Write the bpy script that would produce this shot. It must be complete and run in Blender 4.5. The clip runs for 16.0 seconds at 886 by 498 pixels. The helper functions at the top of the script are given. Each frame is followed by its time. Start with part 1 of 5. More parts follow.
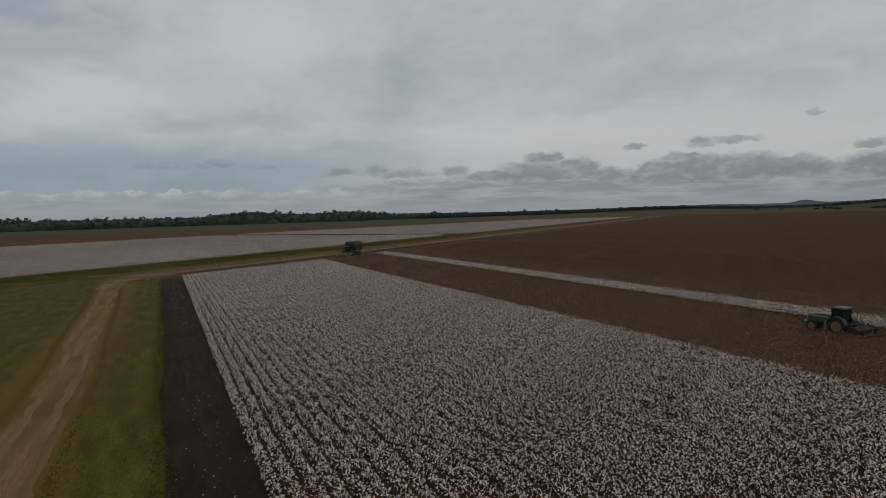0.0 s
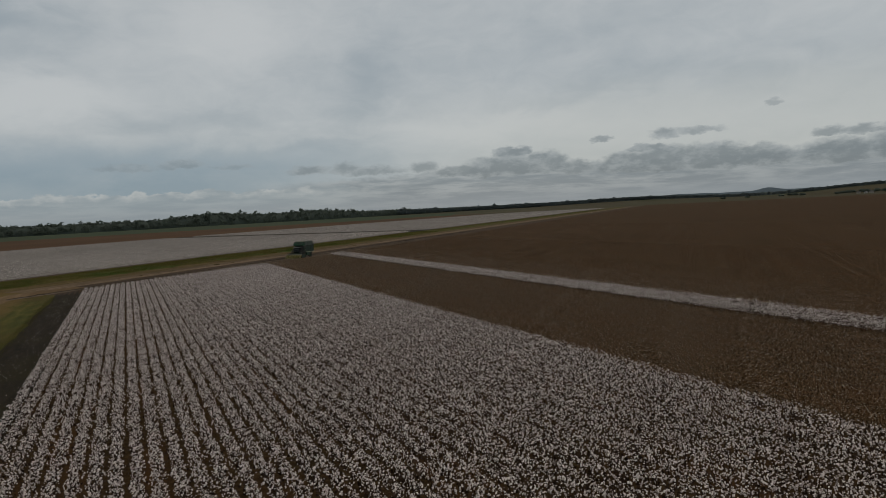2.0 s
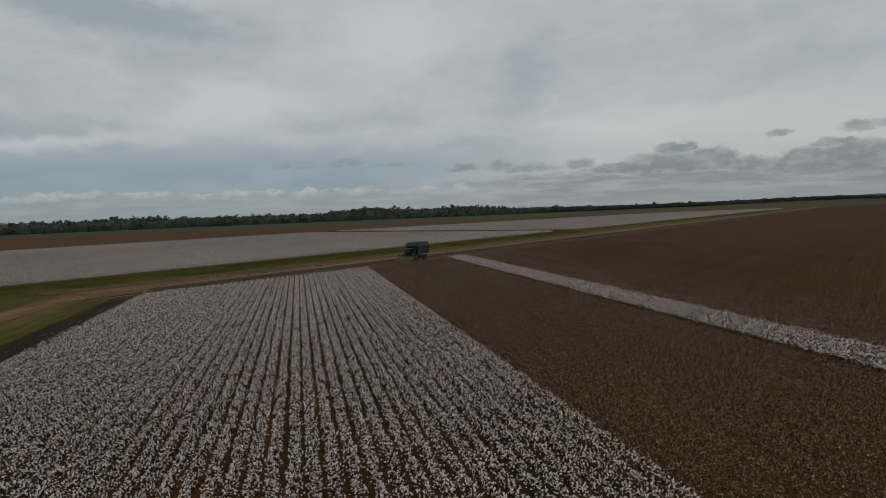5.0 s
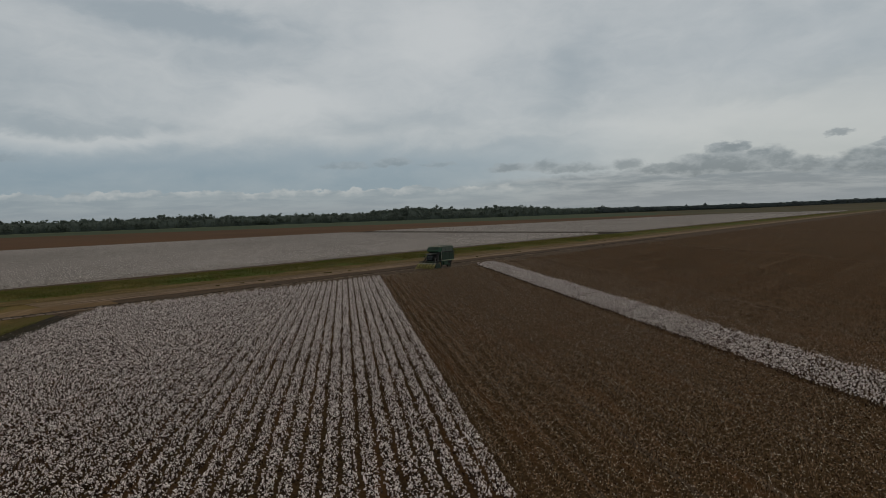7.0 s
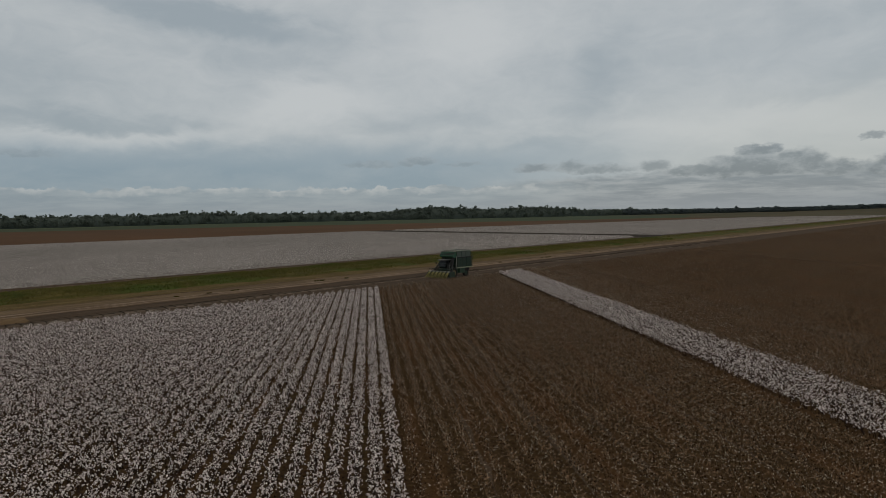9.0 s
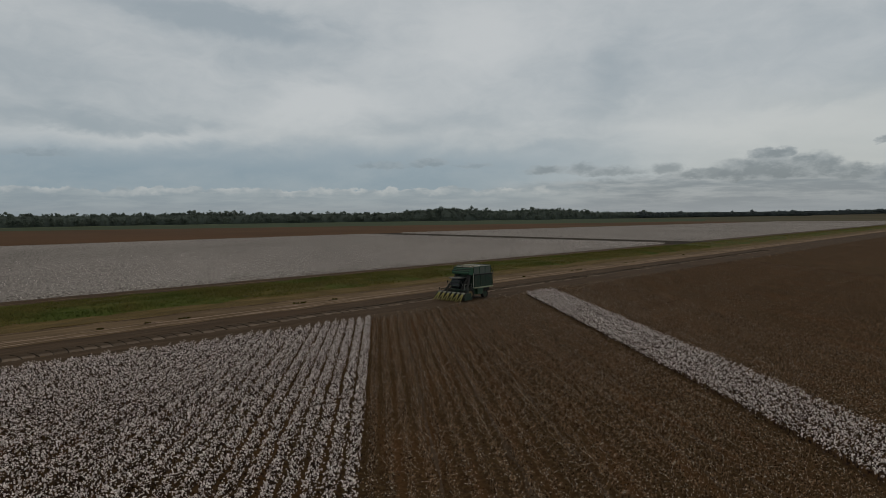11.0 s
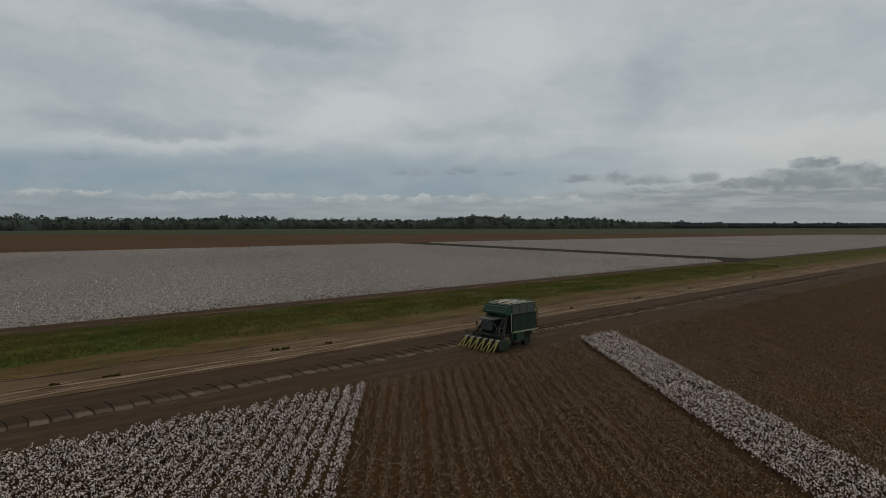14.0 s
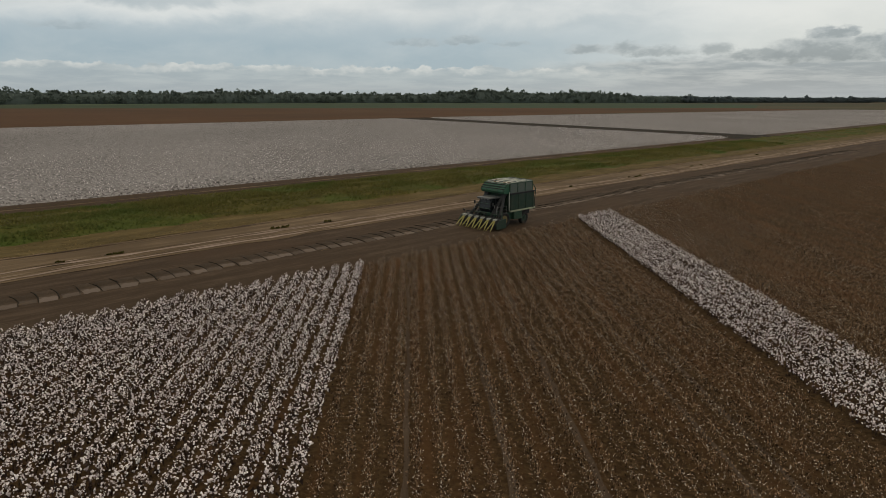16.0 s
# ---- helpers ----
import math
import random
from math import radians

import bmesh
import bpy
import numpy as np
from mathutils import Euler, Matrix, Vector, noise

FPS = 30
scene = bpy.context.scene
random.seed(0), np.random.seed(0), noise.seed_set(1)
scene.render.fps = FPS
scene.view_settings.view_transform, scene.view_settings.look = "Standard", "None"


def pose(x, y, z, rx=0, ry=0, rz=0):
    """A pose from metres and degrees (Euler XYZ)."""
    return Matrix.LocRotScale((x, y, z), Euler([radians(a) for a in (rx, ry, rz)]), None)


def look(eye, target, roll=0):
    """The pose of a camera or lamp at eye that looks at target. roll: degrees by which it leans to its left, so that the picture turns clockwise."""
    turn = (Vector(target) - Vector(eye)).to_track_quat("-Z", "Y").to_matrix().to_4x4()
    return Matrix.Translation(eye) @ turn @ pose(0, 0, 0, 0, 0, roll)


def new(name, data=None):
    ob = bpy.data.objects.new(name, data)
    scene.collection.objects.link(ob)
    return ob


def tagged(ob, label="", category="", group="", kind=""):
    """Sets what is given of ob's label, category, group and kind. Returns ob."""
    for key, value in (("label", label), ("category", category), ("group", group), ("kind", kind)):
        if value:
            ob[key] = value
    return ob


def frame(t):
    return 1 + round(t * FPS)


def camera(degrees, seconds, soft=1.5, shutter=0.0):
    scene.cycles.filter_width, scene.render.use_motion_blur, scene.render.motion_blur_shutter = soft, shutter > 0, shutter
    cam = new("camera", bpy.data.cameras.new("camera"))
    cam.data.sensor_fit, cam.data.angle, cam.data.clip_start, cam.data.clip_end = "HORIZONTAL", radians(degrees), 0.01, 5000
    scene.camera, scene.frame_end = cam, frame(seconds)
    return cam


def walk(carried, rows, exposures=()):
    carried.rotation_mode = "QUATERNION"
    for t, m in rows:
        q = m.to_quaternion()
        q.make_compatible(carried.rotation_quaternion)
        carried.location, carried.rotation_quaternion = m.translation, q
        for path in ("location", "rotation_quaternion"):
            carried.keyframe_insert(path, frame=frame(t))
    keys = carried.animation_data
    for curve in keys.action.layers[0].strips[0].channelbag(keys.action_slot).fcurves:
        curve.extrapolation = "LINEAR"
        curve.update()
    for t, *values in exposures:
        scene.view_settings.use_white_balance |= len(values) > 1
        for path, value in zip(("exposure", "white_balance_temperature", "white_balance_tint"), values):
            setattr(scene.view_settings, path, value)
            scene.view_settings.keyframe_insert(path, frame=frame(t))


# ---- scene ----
cam = camera(69.5, 16.0, soft=0.6)
PATH = [
    (0, (-48.899, -215.363, 14.489), (-48.0950, -213.5349, 14.3809), -1.48),
    (0.5, (-45.931, -209.776, 14.184), (-45.0922, -207.9632, 14.0736), -1.85),
    (1, (-42.666, -204.229, 13.943), (-41.8078, -202.4254, 13.8311), -2.30),
    (1.5, (-39.308, -198.745, 13.732), (-38.4317, -196.9512, 13.6140), -2.67),
    (2, (-35.789, -193.417, 13.554), (-34.9045, -191.6276, 13.4301), -2.90),
    (2.5, (-32.379, -188.318, 13.416), (-31.4875, -186.5326, 13.2850), -3.02),
    (3, (-28.951, -183.414, 13.502), (-28.1997, -181.5644, 13.3741), -3.05),
    (3.5, (-25.269, -178.595, 13.657), (-24.7273, -176.6734, 13.5397), -3.42),
    (4, (-22.221, -173.713, 13.582), (-21.7327, -171.7769, 13.4660), -2.71),
    (6.5, (-9.072, -147.362, 12.942), (-8.7321, -145.3935, 12.8353), -1.88),
    (7, (-7.2, -141.598, 13.177), (-6.8961, -139.6237, 13.0694), -1.72),
    (7.5, (-5.5, -135.294, 13.063), (-5.2101, -133.3183, 12.9539), -1.66),
    (8, (-3.974, -128.687, 12.978), (-3.6930, -126.7098, 12.8675), -1.55),
    (8.5, (-2.585, -122.079, 12.886), (-2.3232, -120.0995, 12.7768), -1.29),
    (9, (-1.461, -115.456, 12.796), (-1.2314, -113.4720, 12.6888), -0.98),
    (9.5, (-0.614, -108.378, 12.891), (-0.4159, -106.3907, 12.7859), -0.72),
    (9.7, (-0.317, -105.603, 12.965), (-0.1241, -103.6150, 12.8607), -0.67),
    (11.8, (2.031, -77.777, 13.81), (2.2459, -75.7912, 13.7105), -0.14),
    (12, (2.273, -75.177, 13.87), (2.4967, -73.1921, 13.7733), -0.03),
    (12.5, (2.813, -70.288, 14.206), (2.9758, -68.2970, 14.1138), -0.01),
    (13, (3.397, -65.893, 14.625), (3.5166, -63.8983, 14.5379), -0.07),
    (13.5, (3.842, -63.524, 14.861), (3.9480, -61.5279, 14.7810), -0.05),
    (14, (4.066, -62.981, 15.064), (4.1654, -60.9853, 14.9842), 0.17),
    (14.5, (4.288, -63.115, 15.099), (4.3818, -61.1189, 15.0143), 0.08),
    (15, (4.407, -63.343, 15.246), (4.5004, -61.3514, 15.0859), 0.15),
    (15.5, (4.496, -63.243, 15.345), (4.5909, -61.2695, 15.0330), 0.09),
    (16, (4.468, -62.907, 15.38), (4.5624, -60.9622, 14.9175), 0.24),
]
walk(cam, [(t, look(e, g, r)) for t, e, g, r in PATH], [(0, -0.07, 6500, 10), (3, -0.06, 6500, 10), (6.5, 0.0, 6500, 10), (14.6, 0.0, 6500, 10), (15.3, 0.10, 6580, 10), (16, 0.52, 6750, 10)])

# ---- world and light ----
AZ_SUN, EL_SUN = 25.0, 48.0


def mth(tree, op, a, b=None, c=None, clamp=False):
    n = tree.nodes.new("ShaderNodeMath")
    n.operation, n.use_clamp = op, clamp
    for i, v in enumerate((a, b, c)):
        if v is None:
            continue
        if isinstance(v, (int, float)):
            n.inputs[i].default_value = v
        else:
            tree.links.new(v, n.inputs[i])
    return n.outputs[0]


def step(tree, v, lo, hi):
    """Smooth 0..1 as v goes from lo to hi."""
    n = tree.nodes.new("ShaderNodeMapRange")
    n.interpolation_type = "SMOOTHSTEP"
    tree.links.new(v, n.inputs[0])
    n.inputs[1].default_value, n.inputs[2].default_value = lo, hi
    return n.outputs[0]


def mixc(tree, f, a, b, blend="MIX"):
    n = tree.nodes.new("ShaderNodeMix")
    n.data_type, n.blend_type = "RGBA", blend
    for sock, v in ((n.inputs[0], f), (n.inputs[6], a), (n.inputs[7], b)):
        if isinstance(v, (int, float)):
            sock.default_value = v
        elif isinstance(v, tuple):
            sock.default_value = (*v, 1)
        else:
            tree.links.new(v, sock)
    return n.outputs[2]


def nois(tree, vec, scale, detail=4.0, rough=0.55, dist=0.0, w=None):
    n = tree.nodes.new("ShaderNodeTexNoise")
    if w is not None:
        n.noise_dimensions = "4D"
        n.inputs["W"].default_value = w
    tree.links.new(vec, n.inputs["Vector"])
    n.inputs["Scale"].default_value, n.inputs["Detail"].default_value = scale, detail
    n.inputs["Roughness"].default_value, n.inputs["Distortion"].default_value = rough, dist
    return n.outputs["Fac"]


def comb(tree, x, y, z):
    n = tree.nodes.new("ShaderNodeCombineXYZ")
    for i, v in enumerate((x, y, z)):
        if isinstance(v, (int, float)):
            n.inputs[i].default_value = v
        else:
            tree.links.new(v, n.inputs[i])
    return n.outputs[0]


# low grey clouds: bearing, height of the base, half-width, height of the top over the base, all in degrees, and density
CLOUDS = ((14.9, 3.80, 1.7, 0.50, 0.75), (18.0, 3.75, 1.5, 0.70, 0.72), (20.6, 3.55, 3.0, 0.48, 0.72), (25.0, 3.60, 1.3, 0.66, 0.75), (28.6, 3.10, 3.4, 0.66, 0.85), (32.0, 3.00, 3.8, 1.40, 0.95), (32.9, 4.45, 1.75, 0.72, 0.92),
          (35.6, 3.05, 2.6, 1.42, 0.92), (38.0, 2.80, 2.2, 0.86, 0.85), (40.6, 5.24, 0.8, 0.34, 0.70), (44.3, 4.20, 1.7, 0.46, 0.85), (45.8, 5.22, 1.2, 0.56, 0.75), (48.3, 5.34, 2.0, 0.40, 0.65), (54.0, 7.05, 0.7, 0.28, 0.45),
          (42.6, 2.70, 2.4, 1.35, 0.90), (45.5, 2.65, 3.0, 1.62, 0.92), (49.3, 2.60, 3.6, 1.60, 0.92), (53.0, 2.55, 2.6, 1.30, 0.90), (57.7, 4.32, 1.3, 0.40, 0.72), (59.9, 4.22, 1.9, 0.46, 0.75), (58.4, 2.40, 3.2, 1.40, 0.90),
          (63.5, 2.40, 5.0, 1.80, 0.90), (4.5, 4.58, 1.8, 0.50, 0.50), (0.4, 4.38, 2.2, 0.40, 0.42), (8.6, 4.36, 1.8, 0.26, 0.35), (-26.5, 5.0, 2.4, 0.36, 0.30))
# soft streaks in the high sheet: bearing, height, half-width, half-height, tilt, darkening
STREAKS = ((-13.5, 16.3, 10.5, 1.15, -5.0, 0.75), (-8.0, 13.2, 9.0, 1.3, -9.0, 0.28), (-22.5, 7.6, 8.5, 0.70, 1.0, 0.42), (-24.0, 6.05, 8.5, 0.60, 4.0, -0.75), (20.3, 11.0, 2.4, 5.2, -14.0, 0.27),
           (-27.0, 11.0, 7.0, 2.4, -5.0, 0.30), (6.0, 8.2, 9.0, 1.1, 4.0, 0.20), (38.0, 9.2, 9.0, 1.0, 8.0, 0.16), (-5.5, 9.6, 5.0, 1.6, 12.0, -0.42), (9.5, 15.5, 5.0, 2.6, 0.0, -0.40),
           (44.0, 13.0, 10.0, 3.5, 12.0, 0.14), (30.0, 7.0, 9.0, 1.1, 3.0, -0.34), (13.0, 6.0, 9.0, 0.7, 2.0, 0.22))


def build_sky():
    world = bpy.data.worlds.new("overcast_sky")
    scene.world = world
    world.use_nodes = True
    t = world.node_tree
    t.nodes.clear()
    tex = t.nodes.new("ShaderNodeTexCoord")
    sep = t.nodes.new("ShaderNodeSeparateXYZ")
    t.links.new(tex.outputs["Generated"], sep.inputs[0])
    x, y, z = sep.outputs
    deg = 180 / math.pi
    az = mth(t, "MULTIPLY", mth(t, "ARCTAN2", x, y), deg)
    el = mth(t, "MULTIPLY", mth(t, "ARCSINE", z), deg)
    # the clear sky behind the clouds
    sky = t.nodes.new("ShaderNodeTexSky")
    sky.sky_type, sky.sun_disc = "NISHITA", False
    sky.sun_elevation, sky.sun_rotation = radians(EL_SUN), radians(AZ_SUN)
    clear = mixc(t, 1.0, sky.outputs[0], (0.085, 0.085, 0.085), "MULTIPLY")
    # ragged bearings and heights for soft edges
    wide = comb(t, mth(t, "MULTIPLY", az, 0.11), mth(t, "MULTIPLY", el, 0.24), 0.0)
    n1 = mth(t, "SUBTRACT", nois(t, wide, 1.0, 5, 0.6, 0.4, 2.0), 0.5)
    n2 = mth(t, "SUBTRACT", nois(t, wide, 1.3, 5, 0.6, 0.4, 9.0), 0.5)
    az1, el1 = mth(t, "ADD", az, mth(t, "MULTIPLY", n1, 9.0)), mth(t, "ADD", el, mth(t, "MULTIPLY", n2, 4.5))
    # the high sheet, seen in perspective on a flat layer
    zz = mth(t, "ADD", mth(t, "MAXIMUM", z, 0.0), 0.10)
    px, py = mth(t, "DIVIDE", x, zz), mth(t, "DIVIDE", y, zz)
    broad = nois(t, comb(t, px, py, 0.0), 0.55, 4, 0.55, 0.5, 2.0)
    veil = nois(t, wide, 2.2, 5, 0.6, 0.8, 5.0)
    tone = mth(t, "ADD", mth(t, "MULTIPLY", mth(t, "SUBTRACT", broad, 0.5), 0.9), mth(t, "MULTIPLY", mth(t, "SUBTRACT", veil, 0.5), 0.55))
    for a, e, rx, ry, tilt, dark in STREAKS:
        da, de = mth(t, "SUBTRACT", az1, a), mth(t, "SUBTRACT", el1, e)
        c, s = math.cos(radians(tilt)), math.sin(radians(tilt))
        p = mth(t, "DIVIDE", mth(t, "ADD", mth(t, "MULTIPLY", da, c), mth(t, "MULTIPLY", de, s)), rx)
        q = mth(t, "DIVIDE", mth(t, "SUBTRACT", mth(t, "MULTIPLY", de, c), mth(t, "MULTIPLY", da, s)), ry)
        r2 = mth(t, "ADD", mth(t, "MULTIPLY", p, p), mth(t, "MULTIPLY", q, q))
        g = mth(t, "POWER", 2.718, mth(t, "MULTIPLY", r2, -1.0))
        tone = mth(t, "SUBTRACT", tone, mth(t, "MULTIPLY", g, dark))
    bright = step(t, tone, -0.62, 0.45)
    high = mixc(t, bright, (0.305, 0.350, 0.375), (0.515, 0.535, 0.535))
    # low blue-grey band under the sheet, strongest to the north-west
    band = mth(t, "MULTIPLY", step(t, el1, 7.4, 4.2), step(t, az, 36.0, 4.0))
    col = mixc(t, mth(t, "MULTIPLY", band, mth(t, "ADD", 0.9, mth(t, "MULTIPLY", n2, 0.9), clamp=True)), high, (0.222, 0.292, 0.345))
    # pale warm gap to the north-east
    gap = mth(t, "MULTIPLY", mth(t, "MULTIPLY", step(t, az, 14.0, 40.0), step(t, el1, 12.0, 6.5)), step(t, el, 1.5, 4.0))
    col = mixc(t, mth(t, "MULTIPLY", gap, 0.5), col, (0.485, 0.50, 0.475))
    # ragged fine bearings and heights for the low clouds
    fine = comb(t, mth(t, "MULTIPLY", az, 0.75), mth(t, "MULTIPLY", el, 1.5), 0.0)
    k1 = mth(t, "SUBTRACT", nois(t, fine, 1.0, 4, 0.58, 0.0, 21.0), 0.5)
    k2 = mth(t, "SUBTRACT", nois(t, fine, 1.15, 4, 0.58, 0.0, 27.0), 0.5)
    az2, el2 = mth(t, "ADD", az, mth(t, "MULTIPLY", k1, 2.4)), mth(t, "ADD", el, mth(t, "MULTIPLY", k2, 1.1))
    # layered blue-grey bank beneath the cumulus, in long thin shelves with paler gaps
    top = mth(t, "ADD", mth(t, "MULTIPLY", step(t, az, 10.0, 30.0), 0.5), 2.7)
    bank = mth(t, "MULTIPLY", step(t, mth(t, "SUBTRACT", el2, top), 0.45, -0.25), step(t, az, 8.0, 20.0))
    shelf = nois(t, comb(t, mth(t, "MULTIPLY", az, 0.20), mth(t, "MULTIPLY", el, 1.5), 0.0), 1.0, 5, 0.60, 0.25, 41.0)
    under = mixc(t, step(t, shelf, 0.38, 0.64), (0.166, 0.202, 0.234), (0.292, 0.324, 0.346))
    under = mixc(t, mth(t, "MULTIPLY", step(t, el, 1.9, 0.4), 0.55), under, (0.198, 0.240, 0.276))
    col = mixc(t, mth(t, "MULTIPLY", bank, 0.92), col, under)
    # a long row of small white heads low in the north-west, over a grey-blue base
    crest = nois(t, comb(t, mth(t, "MULTIPLY", az, 0.34), mth(t, "MULTIPLY", el, 0.35), 0.0), 1.0, 5, 0.62, 0.0, 11.0)
    rim = mth(t, "ADD", 1.75, mth(t, "MULTIPLY", crest, 1.5))
    inside = mth(t, "SUBTRACT", rim, el2)
    heads = mth(t, "MULTIPLY", step(t, inside, -0.06, 0.14), step(t, az, 26.0, 12.0))
    lit = mth(t, "MULTIPLY", step(t, inside, 0.75, 0.05), step(t, nois(t, fine, 0.6, 3, 0.5, 0.0, 3.0), 0.36, 0.62))
    low = mixc(t, lit, mixc(t, step(t, shelf, 0.36, 0.66), (0.222, 0.270, 0.306), (0.292, 0.336, 0.362)), (0.440, 0.462, 0.464))
    col = mixc(t, mth(t, "MULTIPLY", heads, 0.80), col, low)
    # grey cumulus with flat bases and lumpy tops
    body = None
    cover = None
    for a, e, rx, ry, thick in CLOUDS:
        p = mth(t, "DIVIDE", mth(t, "SUBTRACT", az2, a), rx)
        de = mth(t, "SUBTRACT", el2, e + 0.12 * ry)
        q = mth(t, "MAXIMUM", mth(t, "DIVIDE", de, ry), mth(t, "DIVIDE", de, -0.35 * ry - 0.10))
        f = mth(t, "SUBTRACT", 1.0, mth(t, "ADD", mth(t, "MULTIPLY", p, p), mth(t, "MULTIPLY", q, q)))
        body = f if body is None else mth(t, "MAXIMUM", body, f)
        g = mth(t, "MULTIPLY", step(t, f, -0.35, 0.45) if thick > 0.78 else step(t, f, -0.75, 0.85), thick)
        cover = g if cover is None else mth(t, "MAXIMUM", cover, g)
    grain = nois(t, fine, 0.8, 5, 0.62, 0.1, 4.0)
    shade = step(t, mth(t, "SUBTRACT", grain, mth(t, "MULTIPLY", body, 0.14)), 0.30, 0.60)
    cloud = mixc(t, shade, (0.156, 0.187, 0.210), (0.274, 0.305, 0.325))
    col = mixc(t, mth(t, "MULTIPLY", cover, 0.95), col, cloud)
    # thin haze at the horizon
    col = mixc(t, mth(t, "MULTIPLY", step(t, el, 1.5, 0.0), 0.55), col, (0.235, 0.275, 0.305))
    # the sheet brightens towards the zenith
    col = mixc(t, mth(t, "MULTIPLY", step(t, el, 20.0, 55.0), 0.9), col, (0.545, 0.485, 0.405))
    col = mixc(t, 0.08, col, clear)
    bg = t.nodes.new("ShaderNodeBackground")
    t.links.new(col, bg.inputs[0])
    bg.inputs[1].default_value = 1.0
    out = t.nodes.new("ShaderNodeOutputWorld")
    t.links.new(bg.outputs[0], out.inputs[0])


build_sky()
sun = new("sun", bpy.data.lights.new("sun", "SUN"))
sun.data.energy, sun.data.angle, sun.data.color = 0.45, radians(25), (1.0, 0.90, 0.78)
sun.matrix_world = look((math.sin(radians(AZ_SUN)) * 100, math.cos(radians(AZ_SUN)) * 100, 100 * math.tan(radians(EL_SUN))), (0, 0, 0))


# ---- materials ----
def surface(name, stops, scale=1.0, fine=8.0, rough=0.9, bump=0.3, metal=0.0, island=0.0, rand=0.0, big=0.0, bigcol=None, spec=0.06, stretch=None, dist=0.03, along=None, belt=None, thin=0.0):
    """A two-scale noise material: stops is a list of colours from dark to light; island and rand vary single pieces."""
    m = bpy.data.materials.new(name)
    m.use_nodes = True
    t = m.node_tree
    bsdf = t.nodes["Principled BSDF"]
    tex = t.nodes.new("ShaderNodeTexCoord")
    vec = tex.outputs["Object"]
    if stretch:
        mp = t.nodes.new("ShaderNodeMapping")
        mp.inputs["Scale"].default_value = stretch
        t.links.new(vec, mp.inputs[0])
        vec = mp.outputs[0]
    if along:
        # long streaks that run with the road
        mp = t.nodes.new("ShaderNodeMapping")
        mp.vector_type = "TEXTURE"
        mp.inputs["Rotation"].default_value = (0, 0, radians(41.0))
        mp.inputs["Scale"].default_value = (*along, 1)
        t.links.new(vec, mp.inputs[0])
        vec = mp.outputs[0]
    a, b = nois(t, vec, scale, 4), nois(t, vec, fine, 6, 0.65)
    f = mth(t, "ADD", mth(t, "MULTIPLY", a, 0.55), mth(t, "MULTIPLY", b, 0.45))
    if island:
        g = t.nodes.new("ShaderNodeNewGeometry")
        f = mth(t, "ADD", f, mth(t, "MULTIPLY", mth(t, "SUBTRACT", g.outputs["Random Per Island"], 0.5), island))
    if rand:
        o = t.nodes.new("ShaderNodeObjectInfo")
        f = mth(t, "ADD", f, mth(t, "MULTIPLY", mth(t, "SUBTRACT", o.outputs["Random"], 0.5), rand))
    r = t.nodes.new("ShaderNodeValToRGB")
    t.links.new(f, r.inputs[0])
    el = r.color_ramp.elements
    while len(el) < len(stops):
        el.new(0.5)
    for i, c in enumerate(stops):
        el[i].position = 0.3 + 0.4 * i / max(1, len(stops) - 1)
        el[i].color = (*c, 1)
    col = r.outputs[0]
    if big:
        k = nois(t, tex.outputs["Object"], big, 3, 0.5, 0.5)
        col = mixc(t, mth(t, "MULTIPLY", step(t, k, 0.46, 0.68), 0.8), col, bigcol)
    if belt:
        # a ragged belt of another growth along y, at x0 with a half-width
        x0, half, beltcol = belt
        sp = t.nodes.new("ShaderNodeSeparateXYZ")
        t.links.new(tex.outputs["Object"], sp.inputs[0])
        off = mth(t, "ABSOLUTE", mth(t, "SUBTRACT", sp.outputs[0], x0))
        wob = nois(t, comb(t, mth(t, "MULTIPLY", sp.outputs[0], 0.5), mth(t, "MULTIPLY", sp.outputs[1], 0.18), 0.0), 1.0, 5, 0.65)
        off = mth(t, "ADD", off, mth(t, "MULTIPLY", mth(t, "SUBTRACT", wob, 0.5), 6.0))
        col = mixc(t, mth(t, "MULTIPLY", step(t, off, half + 1.8, half - 1.2), 0.85), col, mixc(t, b, beltcol, tuple(1.6 * q for q in beltcol)))
    t.links.new(col, bsdf.inputs["Base Color"])
    bsdf.inputs["Roughness"].default_value = rough
    bsdf.inputs["Metallic"].default_value = metal
    bsdf.inputs["Specular IOR Level"].default_value = spec
    if bump:
        bp = t.nodes.new("ShaderNodeBump")
        bp.inputs["Strength"].default_value, bp.inputs["Distance"].default_value = bump, dist
        t.links.new(b, bp.inputs["Height"])
        t.links.new(bp.outputs[0], bsdf.inputs["Normal"])
    if thin:
        # leaves and blades pass part of the light on
        tr = t.nodes.new("ShaderNodeBsdfTranslucent")
        t.links.new(col, tr.inputs["Color"])
        mx = t.nodes.new("ShaderNodeMixShader")
        mx.inputs[0].default_value = thin
        t.links.new(bsdf.outputs[0], mx.inputs[1])
        t.links.new(tr.outputs[0], mx.inputs[2])
        t.links.new(mx.outputs[0], t.nodes["Material Output"].inputs["Surface"])
    return m


